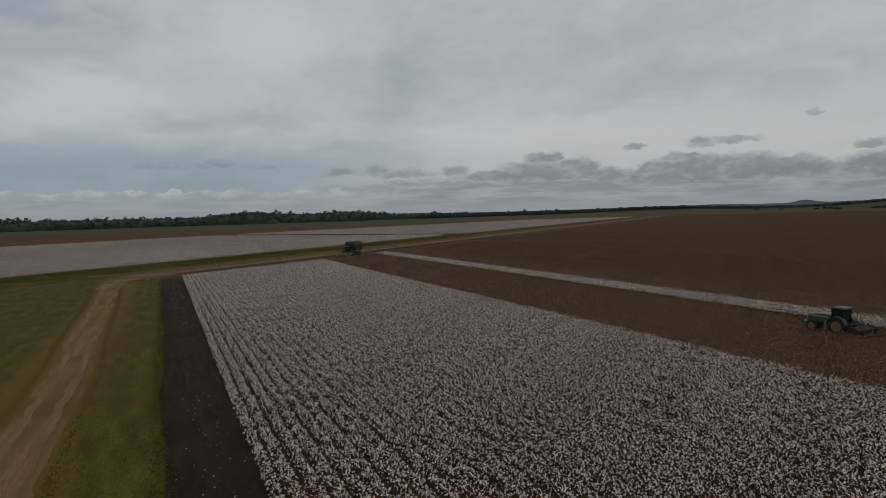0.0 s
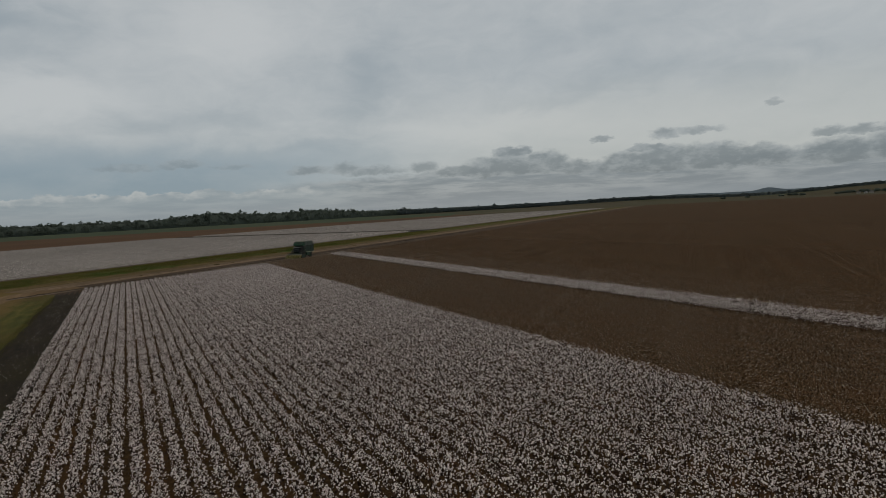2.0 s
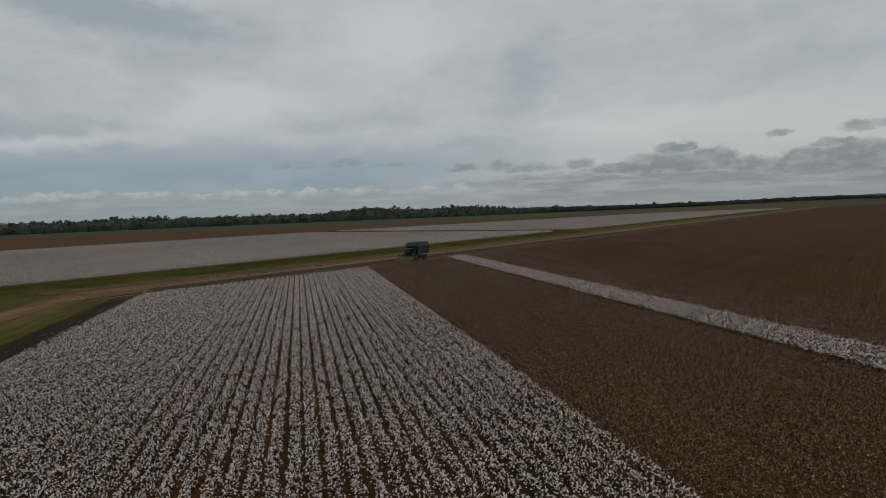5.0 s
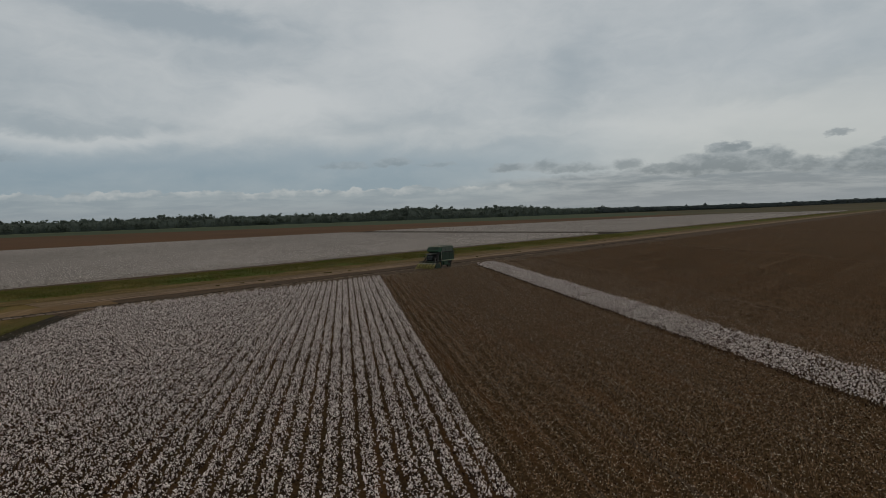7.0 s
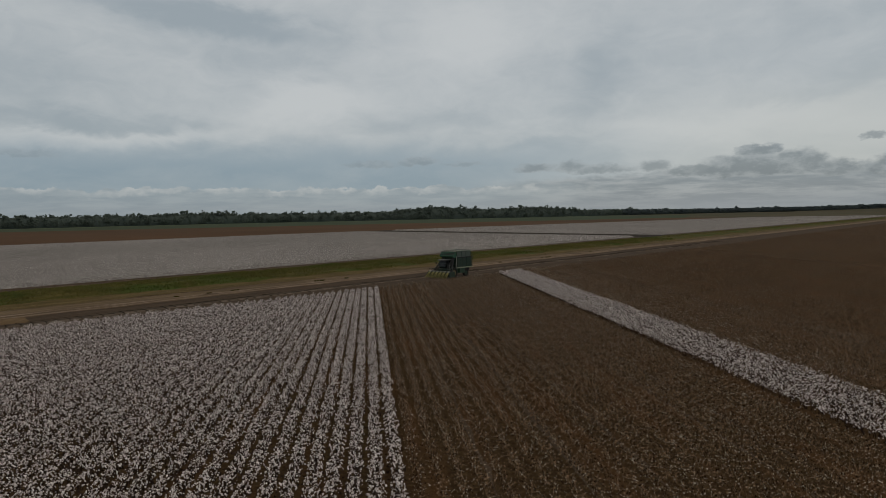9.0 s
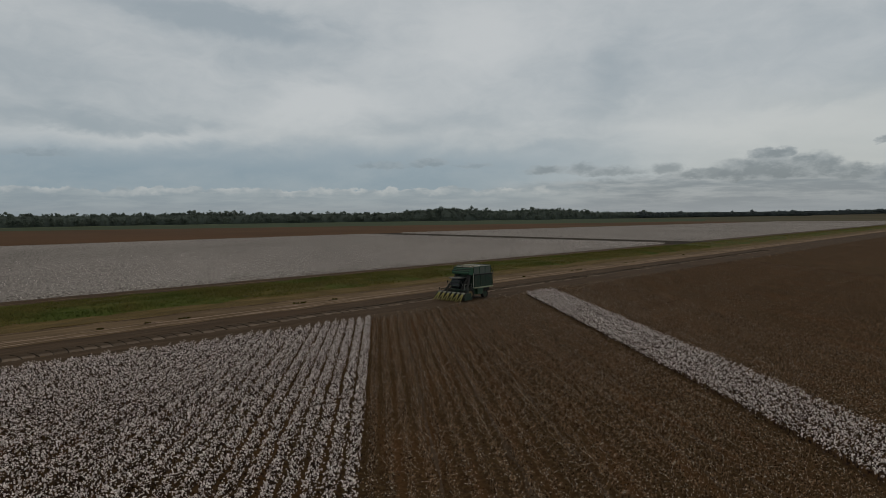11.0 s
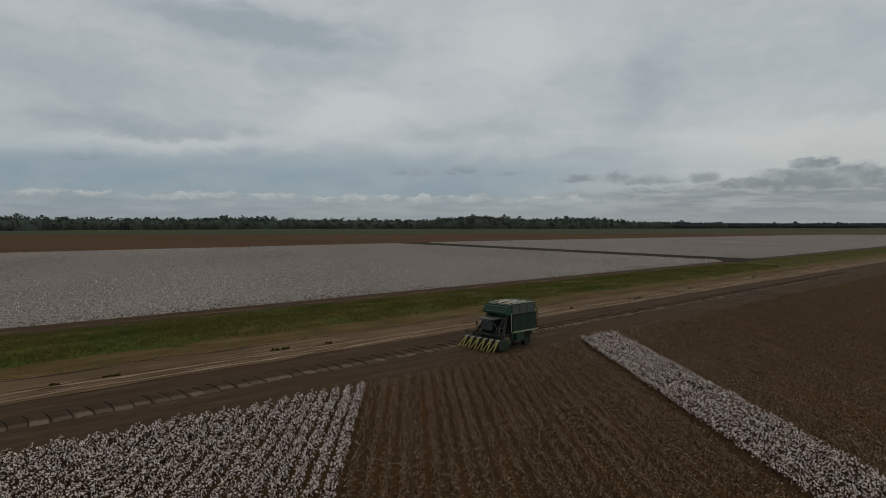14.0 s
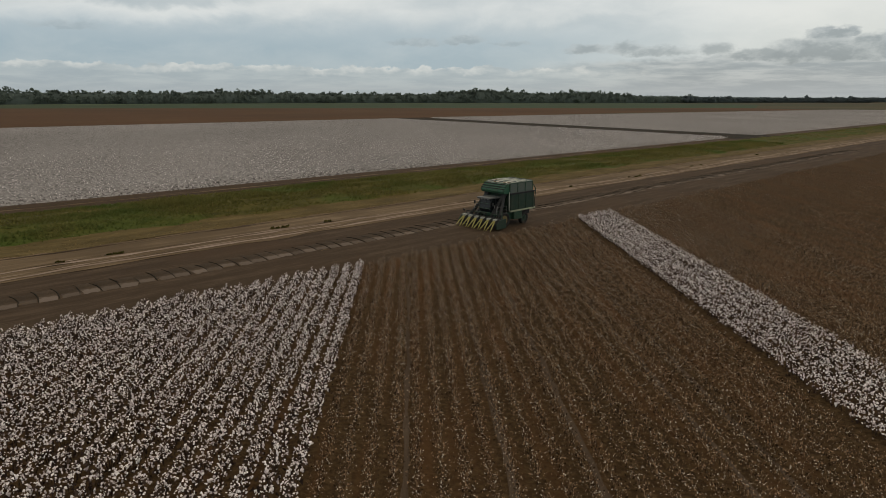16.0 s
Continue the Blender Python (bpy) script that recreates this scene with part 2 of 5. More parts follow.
def field_cover(name, dark, light, speck, lo, hi, rows=0.0, big=0.01, tint=(0.1, 0.07, 0.05), depth=0.25, streak=None):
    """Ground under a crop seen from far: light specks over a dark base, in rows one metre apart along y, and wide patches."""
    m = bpy.data.materials.new(name)
    m.use_nodes = True
    t = m.node_tree
    bsdf = t.nodes["Principled BSDF"]
    tex = t.nodes.new("ShaderNodeTexCoord")
    vec = tex.outputs["Object"]
    s = t.nodes.new("ShaderNodeSeparateXYZ")
    t.links.new(vec, s.inputs[0])
    f = nois(t, vec, speck, 3, 0.7)
    if rows:
        wave = mth(t, "SINE", mth(t, "MULTIPLY", s.outputs[0], 2 * math.pi))
        f = mth(t, "SUBTRACT", f, mth(t, "MULTIPLY", wave, rows))
    wide = nois(t, comb(t, mth(t, "MULTIPLY", s.outputs[0], 1.0), mth(t, "MULTIPLY", s.outputs[1], 0.35), 0.0), big * 3, 4, 0.6)
    f = mth(t, "ADD", f, mth(t, "MULTIPLY", mth(t, "SUBTRACT", wide, 0.5), 0.12))
    k = step(t, f, lo, hi)
    col = mixc(t, k, dark, light)
    if streak:
        s1 = nois(t, comb(t, mth(t, "MULTIPLY", s.outputs[0], 0.55), mth(t, "MULTIPLY", s.outputs[1], 0.05), 0.0), 1.0, 4, 0.6)
        col = mixc(t, mth(t, "MULTIPLY", step(t, s1, 0.44, 0.70), 0.75), col, streak)
    patch = nois(t, vec, big, 3, 0.5)
    col = mixc(t, mth(t, "MULTIPLY", step(t, patch, 0.4, 0.7), 0.22), col, tint)
    t.links.new(col, bsdf.inputs["Base Color"])
    bsdf.inputs["Roughness"].default_value = 0.95
    bsdf.inputs["Specular IOR Level"].default_value = 0.04
    bp = t.nodes.new("ShaderNodeBump")
    bp.inputs["Strength"].default_value, bp.inputs["Distance"].default_value = 0.6, depth
    t.links.new(f, bp.inputs["Height"])
    t.links.new(bp.outputs[0], bsdf.inputs["Normal"])
    return m


def plain(name, col, rough=0.5, metal=0.0, dirt=0.35, scale=1.5, spec=0.4, dirtcol=(0.12, 0.09, 0.065)):
    """Painted or moulded surface with dust and fine scratches."""
    m = bpy.data.materials.new(name)
    m.use_nodes = True
    t = m.node_tree
    bsdf = t.nodes["Principled BSDF"]
    tex = t.nodes.new("ShaderNodeTexCoord")
    a = nois(t, tex.outputs["Object"], scale, 6, 0.65)
    b = nois(t, tex.outputs["Object"], scale * 14, 3, 0.6)
    k = mth(t, "MULTIPLY", step(t, mth(t, "ADD", mth(t, "MULTIPLY", a, 0.75), mth(t, "MULTIPLY", b, 0.25)), 0.42, 0.68), dirt)
    c = mixc(t, k, col, dirtcol)
    t.links.new(c, bsdf.inputs["Base Color"])
    r = mth(t, "ADD", mth(t, "MULTIPLY", k, 0.5), rough, clamp=True)
    t.links.new(r, bsdf.inputs["Roughness"])
    bsdf.inputs["Metallic"].default_value = metal
    bsdf.inputs["Specular IOR Level"].default_value = spec
    return m


def silt(name):
    """Damp silt: brown where it is dry, a paler skin in the hollow at the lower end, its wet sheen put into the colour.
    """
    m = surface(name, [(0.028, 0.0185, 0.0105), (0.044, 0.030, 0.0175), (0.070, 0.048, 0.029)], 0.9, 6, 0.9, 0.7, rand=0.12, spec=0.07)
    t = m.node_tree
    bsdf = t.nodes["Principled BSDF"]
    base = bsdf.inputs["Base Color"].links[0].from_socket
    tex = t.nodes.new("ShaderNodeTexCoord")
    sp = t.nodes.new("ShaderNodeSeparateXYZ")
    t.links.new(tex.outputs["Object"], sp.inputs[0])
    wob = mth(t, "MULTIPLY", mth(t, "SUBTRACT", nois(t, tex.outputs["Object"], 1.4, 4), 0.5), 2.2)
    wet_sheen = step(t, mth(t, "ADD", sp.outputs[1], wob), -0.15, -0.95)
    o = t.nodes.new("ShaderNodeObjectInfo")
    wet_sheen = mth(t, "MULTIPLY", wet_sheen, mth(t, "ADD", 0.2, mth(t, "MULTIPLY", o.outputs["Random"], 0.6)))
    t.links.new(mixc(t, wet_sheen, base, (0.165, 0.130, 0.104)), bsdf.inputs["Base Color"])
    return m


SOIL = surface("dark_harrowed_soil", [(0.011, 0.009, 0.006), (0.021, 0.017, 0.012), (0.046, 0.036, 0.025)], 0.5, 7, 0.95, 0.9, stretch=(2.4, 0.4, 1), dist=0.08, big=0.12, bigcol=(0.026, 0.022, 0.011))
PICKED = field_cover("picked_cotton_ground", (0.0330, 0.0198, 0.0088), (0.0830, 0.0530, 0.0245), 3.4, 0.38, 0.70, 0.03, 0.012, (0.0451, 0.0250, 0.0108), streak=(0.0820, 0.0410, 0.0165))
COVER = field_cover("cotton_canopy_far", (0.055, 0.049, 0.045), (0.298, 0.280, 0.266), 2.3, 0.37, 0.61, 0.012, 0.006, (0.13, 0.118, 0.107))
BOLL = surface("white_cotton_lint", [(0.412, 0.358, 0.342), (0.64, 0.574, 0.554), (0.825, 0.770, 0.748)], 2, 18, 0.95, 0.0, island=0.7, spec=0.1)
LINT = surface("dusty_lint_scraps", [(0.18, 0.130, 0.088), (0.43, 0.355, 0.272), (0.76, 0.69, 0.59)], 2, 18, 0.95, 0.0, island=0.7, spec=0.1)
STALK = surface("dry_cotton_stalk", [(0.019, 0.012, 0.009), (0.038, 0.024, 0.018), (0.072, 0.048, 0.036)], 2, 12, 0.95, 0.0, island=0.5, spec=0.1)
STUB = surface("brown_stripped_stalk", [(0.028, 0.016, 0.0075), (0.092, 0.053, 0.027), (0.25, 0.165, 0.100)], 2, 12, 0.95, 0.0, island=0.9, rand=0.12, spec=0.1)
DIRT = surface("graded_dirt", [(0.0305, 0.0200, 0.0120), (0.0520, 0.0350, 0.0213), (0.0960, 0.0660, 0.0425)], 0.5, 4, 0.95, 0.5, big=0.06, bigcol=(0.0582, 0.0364, 0.0209), dist=0.05, along=(7, 0.7))
PAD = silt("smooth_silt")
VERGE = surface("tan_verge", [(0.0640, 0.0440, 0.0238), (0.1220, 0.0850, 0.0490), (0.2150, 0.1570, 0.0980)], 0.6, 5, 0.95, 0.5, big=0.09, bigcol=(0.0840, 0.0580, 0.0330), along=(12, 0.7))
TRACK = surface("dirt_track", [(0.084, 0.055, 0.028), (0.137, 0.092, 0.049), (0.215, 0.152, 0.090)], 0.4, 6, 0.95, 0.5, big=0.08, bigcol=(0.0966, 0.0609, 0.0276), stretch=(2.2, 0.12, 1))
PRESSED = surface("pressed_wheel_line", [(0.042, 0.028, 0.017), (0.066, 0.046, 0.030), (0.100, 0.072, 0.049)], 0.5, 7, 0.95, 0.4, stretch=(2.0, 0.2, 1))
WORN = surface("worn_track_line", [(0.100, 0.064, 0.034), (0.146, 0.098, 0.055), (0.205, 0.145, 0.088)], 0.5, 6, 0.95, 0.4, stretch=(2.0, 0.2, 1))
RUT = surface("worn_wheel_rut", [(0.128, 0.090, 0.060), (0.215, 0.158, 0.116), (0.35, 0.27, 0.215)], 0.6, 5, 0.95, 0.3, along=(10, 0.5))
STRAW = surface("dry_grass_fringe", [(0.10, 0.076, 0.035), (0.16, 0.125, 0.062), (0.24, 0.19, 0.10)], 0.8, 8, 0.95, 0.4, stretch=(2, 0.4, 1))
GRASS = surface("rough_grass", [(0.024, 0.029, 0.0058), (0.060, 0.062, 0.012), (0.122, 0.102, 0.026)], 0.5, 5, 0.95, 0.8, big=0.06, bigcol=(0.068, 0.048, 0.012), dist=0.1, stretch=(1.5, 0.3, 1), belt=(-58.6, 3.6, (0.092, 0.062, 0.020)))
BANK = surface("bank_grass", [(0.0240, 0.0240, 0.0048), (0.0600, 0.0540, 0.0120), (0.1296, 0.0984, 0.0276)], 0.6, 4, 0.95, 0.7, big=0.06, bigcol=(0.0432, 0.0672, 0.0096), dist=0.1, along=(3, 0.9))
FRINGE = surface("dry_bank_foot", [(0.0460, 0.0345, 0.0126), (0.0897, 0.0644, 0.0242), (0.1552, 0.1127, 0.0483)], 0.6, 5, 0.95, 0.5, along=(4, 1.0))
BLADE = surface("grass_tuft", [(0.0352, 0.0352, 0.0077), (0.0660, 0.0605, 0.0132), (0.1144, 0.0924, 0.0286)], 0.06, 3, 0.95, 0.0, island=0.45, spec=0.1, big=0.06, bigcol=(0.0440, 0.0638, 0.0099), thin=0.45)
REED = surface("tall_bank_grass", [(0.0740, 0.0740, 0.0200), (0.1200, 0.1120, 0.0330), (0.1800, 0.1550, 0.0560)], 0.05, 3, 0.95, 0.0, island=0.16, spec=0.1, big=0.06, bigcol=(0.0640, 0.0980, 0.0240), thin=0.6)
STRAWBIT = surface("dry_grass_tuft", [(0.070, 0.046, 0.017), (0.13, 0.090, 0.038), (0.23, 0.17, 0.080)], 0.1, 3, 0.95, 0.0, island=0.6, spec=0.1, thin=0.45)
REDSOIL = surface("red_ploughed_soil", [(0.057, 0.0285, 0.0110), (0.071, 0.0360, 0.0145), (0.088, 0.046, 0.020)], 0.01, 0.15, 0.95, 0.0, big=0.004, bigcol=(0.054, 0.029, 0.0115))
PALEGREEN = surface("pale_grass_line", [(0.090, 0.108, 0.062), (0.110, 0.128, 0.074), (0.130, 0.146, 0.086)], 0.01, 0.1, 0.95, 0.0)
GREEN = surface("far_green_field", [(0.028, 0.044, 0.023), (0.036, 0.054, 0.028), (0.048, 0.064, 0.034)], 0.01, 0.1, 0.95, 0.0)
PLAIN = surface("far_plain", [(0.038, 0.036, 0.018), (0.055, 0.048, 0.025), (0.085, 0.068, 0.038)], 0.004, 0.05, 0.95, 0.0, big=0.0016, bigcol=(0.042, 0.048, 0.022))
# leaf colour is lightened and greyed: distance haze is put into it
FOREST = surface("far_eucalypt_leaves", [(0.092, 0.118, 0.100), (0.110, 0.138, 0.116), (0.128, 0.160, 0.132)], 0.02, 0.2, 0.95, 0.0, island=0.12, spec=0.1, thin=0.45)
# darker than the crowns: the shade inside the woods is put into this colour
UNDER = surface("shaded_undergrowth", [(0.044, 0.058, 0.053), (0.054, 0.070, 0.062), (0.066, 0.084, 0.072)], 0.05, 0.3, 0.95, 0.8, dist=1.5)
# bluer than FOREST: the haze of the air is part of this colour
FARWOOD = surface("hazy_far_leaves", [(0.078, 0.100, 0.108), (0.096, 0.120, 0.126), (0.115, 0.142, 0.146)], 0.01, 0.1, 0.95, 0.0, island=0.2, spec=0.1, thin=0.45)
BARK = surface("grey_bark", [(0.030, 0.032, 0.026), (0.042, 0.044, 0.036), (0.06, 0.06, 0.05)], 0.5, 4, 0.95, 0.0)
# hills take their pale blue from air haze, painted into the base colour
HILLM = surface("distant_hill", [(0.090, 0.118, 0.142), (0.105, 0.136, 0.160), (0.120, 0.152, 0.176)], 0.002, 0.02, 1.0, 0.0, spec=0.0)
MACHGREEN = plain("dusty_green_paint", (0.012, 0.052, 0.028), 0.45, 0.0, 0.35)
DARKGREEN = plain("dark_green_panel", (0.007, 0.030, 0.017), 0.5, 0.0, 0.3)
YELLOW = plain("yellow_paint", (0.36, 0.32, 0.085), 0.5, 0.0, 0.5)
RIMY = plain("dusty_yellow_rim", (0.15, 0.115, 0.042), 0.6, 0.0, 0.8)
BLACK = plain("black_rubber", (0.012, 0.012, 0.012), 0.8, 0.0, 0.5)
STEEL = plain("dull_steel", (0.22, 0.22, 0.21), 0.5, 0.6, 0.4)
DARK = plain("dark_machinery", (0.011, 0.012, 0.012), 0.6, 0.1, 0.2, dirtcol=(0.06, 0.05, 0.04))
GREYROOF = plain("grey_cab_roof", (0.070, 0.078, 0.075), 0.5, 0.0, 0.4)
PALE = plain("pale_mesh_lid", (0.34, 0.35, 0.30), 0.8, 0.0, 0.5, dirtcol=(0.2, 0.19, 0.15))
LIPGREEN = plain("bright_green_paint", (0.018, 0.085, 0.046), 0.45, 0.0, 0.3)
STRIPE = plain("pale_stripe", (0.30, 0.33, 0.22), 0.6, 0.0, 0.35)
GREYMESH = plain("grey_basket_mesh", (0.095, 0.120, 0.105), 0.8, 0.2, 0.5, dirtcol=(0.18, 0.18, 0.15))
WHITE = plain("weathered_wall", (0.30, 0.29, 0.27), 0.7, 0.0, 0.3)
ROOFM = plain("iron_roof", (0.20, 0.20, 0.20), 0.5, 0.3, 0.3)


def glass_dark():
    m = bpy.data.materials.new("tinted_cab_glass")
    m.use_nodes = True
    b = m.node_tree.nodes["Principled BSDF"]
    b.inputs["Base Color"].default_value = (0.008, 0.011, 0.012, 1)
    b.inputs["Roughness"].default_value = 0.22
    b.inputs["Specular IOR Level"].default_value = 0.3
    return m


GLASS = glass_dark()

# ---- building helpers ----
ROAD = radians(41.0)
DX, DY = math.cos(ROAD), math.sin(ROAD)


def uw(u, w, z=0.0):
    """A place from the distance along the road and the distance across it."""
    return (u * DX - w * DY, u * DY + w * DX, z)


def mesh_of(name, verts, faces, mats=(), smooth=False):
    me = bpy.data.meshes.new(name)
    me.from_pydata(verts, [], faces)
    for m in mats:
        me.materials.append(m)
    if smooth:
        me.polygons.foreach_set("use_smooth", [True] * len(me.polygons))
    me.update()
    return me


def part(name, bm, material, parent, label="", smooth=False):
    me = bpy.data.meshes.new(name)
    bm.to_mesh(me)
    bm.free()
    me.materials.append(material)
    if smooth:
        me.polygons.foreach_set("use_smooth", [True] * len(me.polygons))
    ob = new(name, me)
    ob.parent = parent
    return tagged(ob, label)


def box(bm, x0, x1, y0, y1, z0, z1, bev=0.0, m=None):
    r = bmesh.ops.create_cube(bm, size=1.0)
    vs = r["verts"]
    for v in vs:
        v.co = Vector(((x0 + x1) / 2 + v.co.x * (x1 - x0), (y0 + y1) / 2 + v.co.y * (y1 - y0), (z0 + z1) / 2 + v.co.z * (z1 - z0)))
    if bev:
        ed = {e for v in vs for e in v.link_edges}
        r = bmesh.ops.bevel(bm, geom=list(ed), offset=bev, segments=2, affect="EDGES", profile=0.6)
        vs = list({v for f in r["faces"] for v in f.verts} | {v for v in vs if v.is_valid})
    if m is not None:
        bmesh.ops.transform(bm, matrix=m, verts=[v for v in vs if v.is_valid])
    return bm


def tube(bm, a, b, ra, rb=None, seg=8):
    """A tapered tube from a to b."""
    rb = ra if rb is None else rb
    a, b = Vector(a), Vector(b)
    d = b - a
    r = bmesh.ops.create_cone(bm, cap_ends=True, segments=seg, radius1=ra, radius2=rb, depth=d.length)
    m = Matrix.Translation((a + b) / 2) @ d.to_track_quat("Z", "Y").to_matrix().to_4x4()
    bmesh.ops.transform(bm, matrix=m, verts=r["verts"])
    return bm


def prism(bm, pts, x0, x1):
    """A side outline (y, z) drawn out from x0 to x1."""
    va = [bm.verts.new((x0, y, z)) for y, z in pts]
    vb = [bm.verts.new((x1, y, z)) for y, z in pts]
    n = len(pts)
    bm.faces.new(va[::-1])
    bm.faces.new(vb)
    for i in range(n):
        bm.faces.new((va[i], va[(i + 1) % n], vb[(i + 1) % n], vb[i]))
    bmesh.ops.recalc_face_normals(bm, faces=bm.faces[:])
    return bm


def sheet(name, rows, material, label, category="ground"):
    """A sheet from rows of points."""
    n = len(rows[0])
    verts = [p for r in rows for p in r]
    faces = [(i * n + j, (i + 1) * n + j, (i + 1) * n + j + 1, i * n + j + 1) for i in range(len(rows) - 1) for j in range(n - 1)]
    ob = new(name, mesh_of(name, verts, faces, [material], True))
    return tagged(ob, label, category, kind="structure")


def poly(name, pts, z, material, label, category="ground"):
    ob = new(name, mesh_of(name, [(x, y, z) for x, y in pts], [list(range(len(pts)))], [material]))
    return tagged(ob, label, category, kind="structure")


# ---- the ground and its fields ----
def row_end(x, w=None):
    """Where a row at x meets the headland, or the line at w across the road."""
    if w is None:
        w = -4.2 - 0.09 * min(0.0, x)
    return (w + x * DY) / DX


def big_ground():
    rows = [[(x * 4800 / 12, y * 4800 / 12, -0.06) for x in range(-12, 13)] for y in range(-12, 13)]
    sheet("ground", rows, PLAIN, "wide flat brown and olive farming plain")


def track_mid(y):
    """The middle of the farm track at y; it swings round into the road at its end."""
    return -57.9 - 2.4 * max(0.0, min(1.0, (y + 150) / 95)) ** 1.3 + 0.5 * noise.noise(Vector((y * 0.03, 8, 0)))


def strip_along(name, mid, half, y0, y1, dy, z, material, label, cols=4, ragged=0.0, cat="track", crown=0.012):
    """A long narrow sheet that follows the farm track."""
    r, y = [], y0
    while y <= y1:
        row = []
        for j in range(cols + 1):
            s = 2 * j / cols - 1
            x = mid(y) + half * s + (ragged * noise.noise(Vector((y * 0.35, 3 * s, half))) * abs(s))
            row.append((x, y, z + crown * (1 - s * s)))
        r.append(row)
        y += dy
    return sheet(name, r, material, label, cat)


def fields():
    # picked land on both sides of the strip, out to the far plain
    pts = [(-49.2, -420), (-49.2, row_end(-49.2, 4)), uw(1350, 4)[:2], (1500, 300), (1300, -420)]
    poly("picked_field", pts, -0.045, PICKED, "dark brown picked cotton field with scraps of lint", "field")
    # harrowed strip and grass beside the standing cotton, and the farm track
    r = []
    for i in range(200):
        y = -420 + i * 2.08
        r.append([(x + (0.35 * noise.noise(Vector((y * 0.2, 1, 0))) + 0.5 * noise.noise(Vector((y * 0.06, 1, 3))) + 0.25 * noise.noise(Vector((y * 0.9, 1, 5)))) * (j in (0, 12)), min(y, row_end(x, 3)), 0.03 + 0.05 * math.cos(x * 6.28 / 0.9) + 0.02 * noise.noise(Vector((x * 2, y * 0.6, 2)))) for j, x in enumerate([-49.4 + 0.455 * q for q in range(13)])])
    sheet("bare_strip", r, SOIL, "dark harrowed soil strip beside the standing cotton")
    r = []
    for i in range(280):
        y = -420 + i * 1.48
        r.append([(x, min(y, row_end(x, 24)), 0.03 * noise.noise(Vector((x * 0.35, y * 0.12, 5)))) for x in [-190 + q * 118 / 25 for q in range(25)] + [-72 + q * 22.9 / 45 for q in range(46)]])
    sheet("grass_paddock", r, GRASS, "rough olive grass beside the farm track", "grass")
    strip_along("farm_track", track_mid, 2.7, -420, -52, 1.0, -0.045, TRACK, "worn brown dirt farm track with two wheel lines", 16, 0.5, crown=0.09)
    for dx in (-1.05, 0.95):
        strip_along("track_wheel_line", lambda y: track_mid(y) + dx + 0.2 * noise.noise(Vector((y * 0.05, dx, 0))), 0.42, -420, -60, 1.5, 0.045, WORN, "paler wheel line on the farm track", 2, 0.45, crown=0.006)
    # wheel lines that the pickers have pressed between the picked rows
    for x, half in ((4.1, 0.12), (8.5, 0.17), (12.1, 0.15), (18.1, 0.12), (20.1, 0.12)):
        end = row_end(x, -4.5)
        strip_along("wheel_line", lambda y: x + 0.06 * noise.noise(Vector((y * 0.06, x, 0))), half, end - 175, end, 1.5, -0.03, PRESSED, "pale pressed wheel line between picked rows", 2, 0.3, crown=0.02)
    # where the track swings round into the road
    line = [(-60.3, -60), (-60.2, -50), (-59.3, -41), (-56.4, -34.5), (-52.2, -30.3), (-46.5, -26.3)]
    wide = [2.5, 2.6, 2.9, 3.5, 3.7, 3.3]
    r = []
    for i in range(41):
        k = min(4, int(i / 8))
        f = i / 8 - k
        x, y, h = (line[k][0] * (1 - f) + line[k + 1][0] * f, line[k][1] * (1 - f) + line[k + 1][1] * f, wide[k] * (1 - f) + wide[k + 1] * f)
        lo, hi = line[max(0, k - (f < 0.5))], line[min(5, k + 1 + (f >= 0.5))]
        n = Vector((lo[1] - hi[1], hi[0] - lo[0])).normalized()
        h += 0.5 * noise.noise(Vector((i * 0.5, 2, 0)))
        r.append([(x + n.x * h * q, y + n.y * h * q, 0.10 - 0.06 * q * q) for q in (-1, -0.5, 0, 0.5, 1)])
    sheet("track_bend", r, TRACK, "bend of the dirt track into the road", "track")


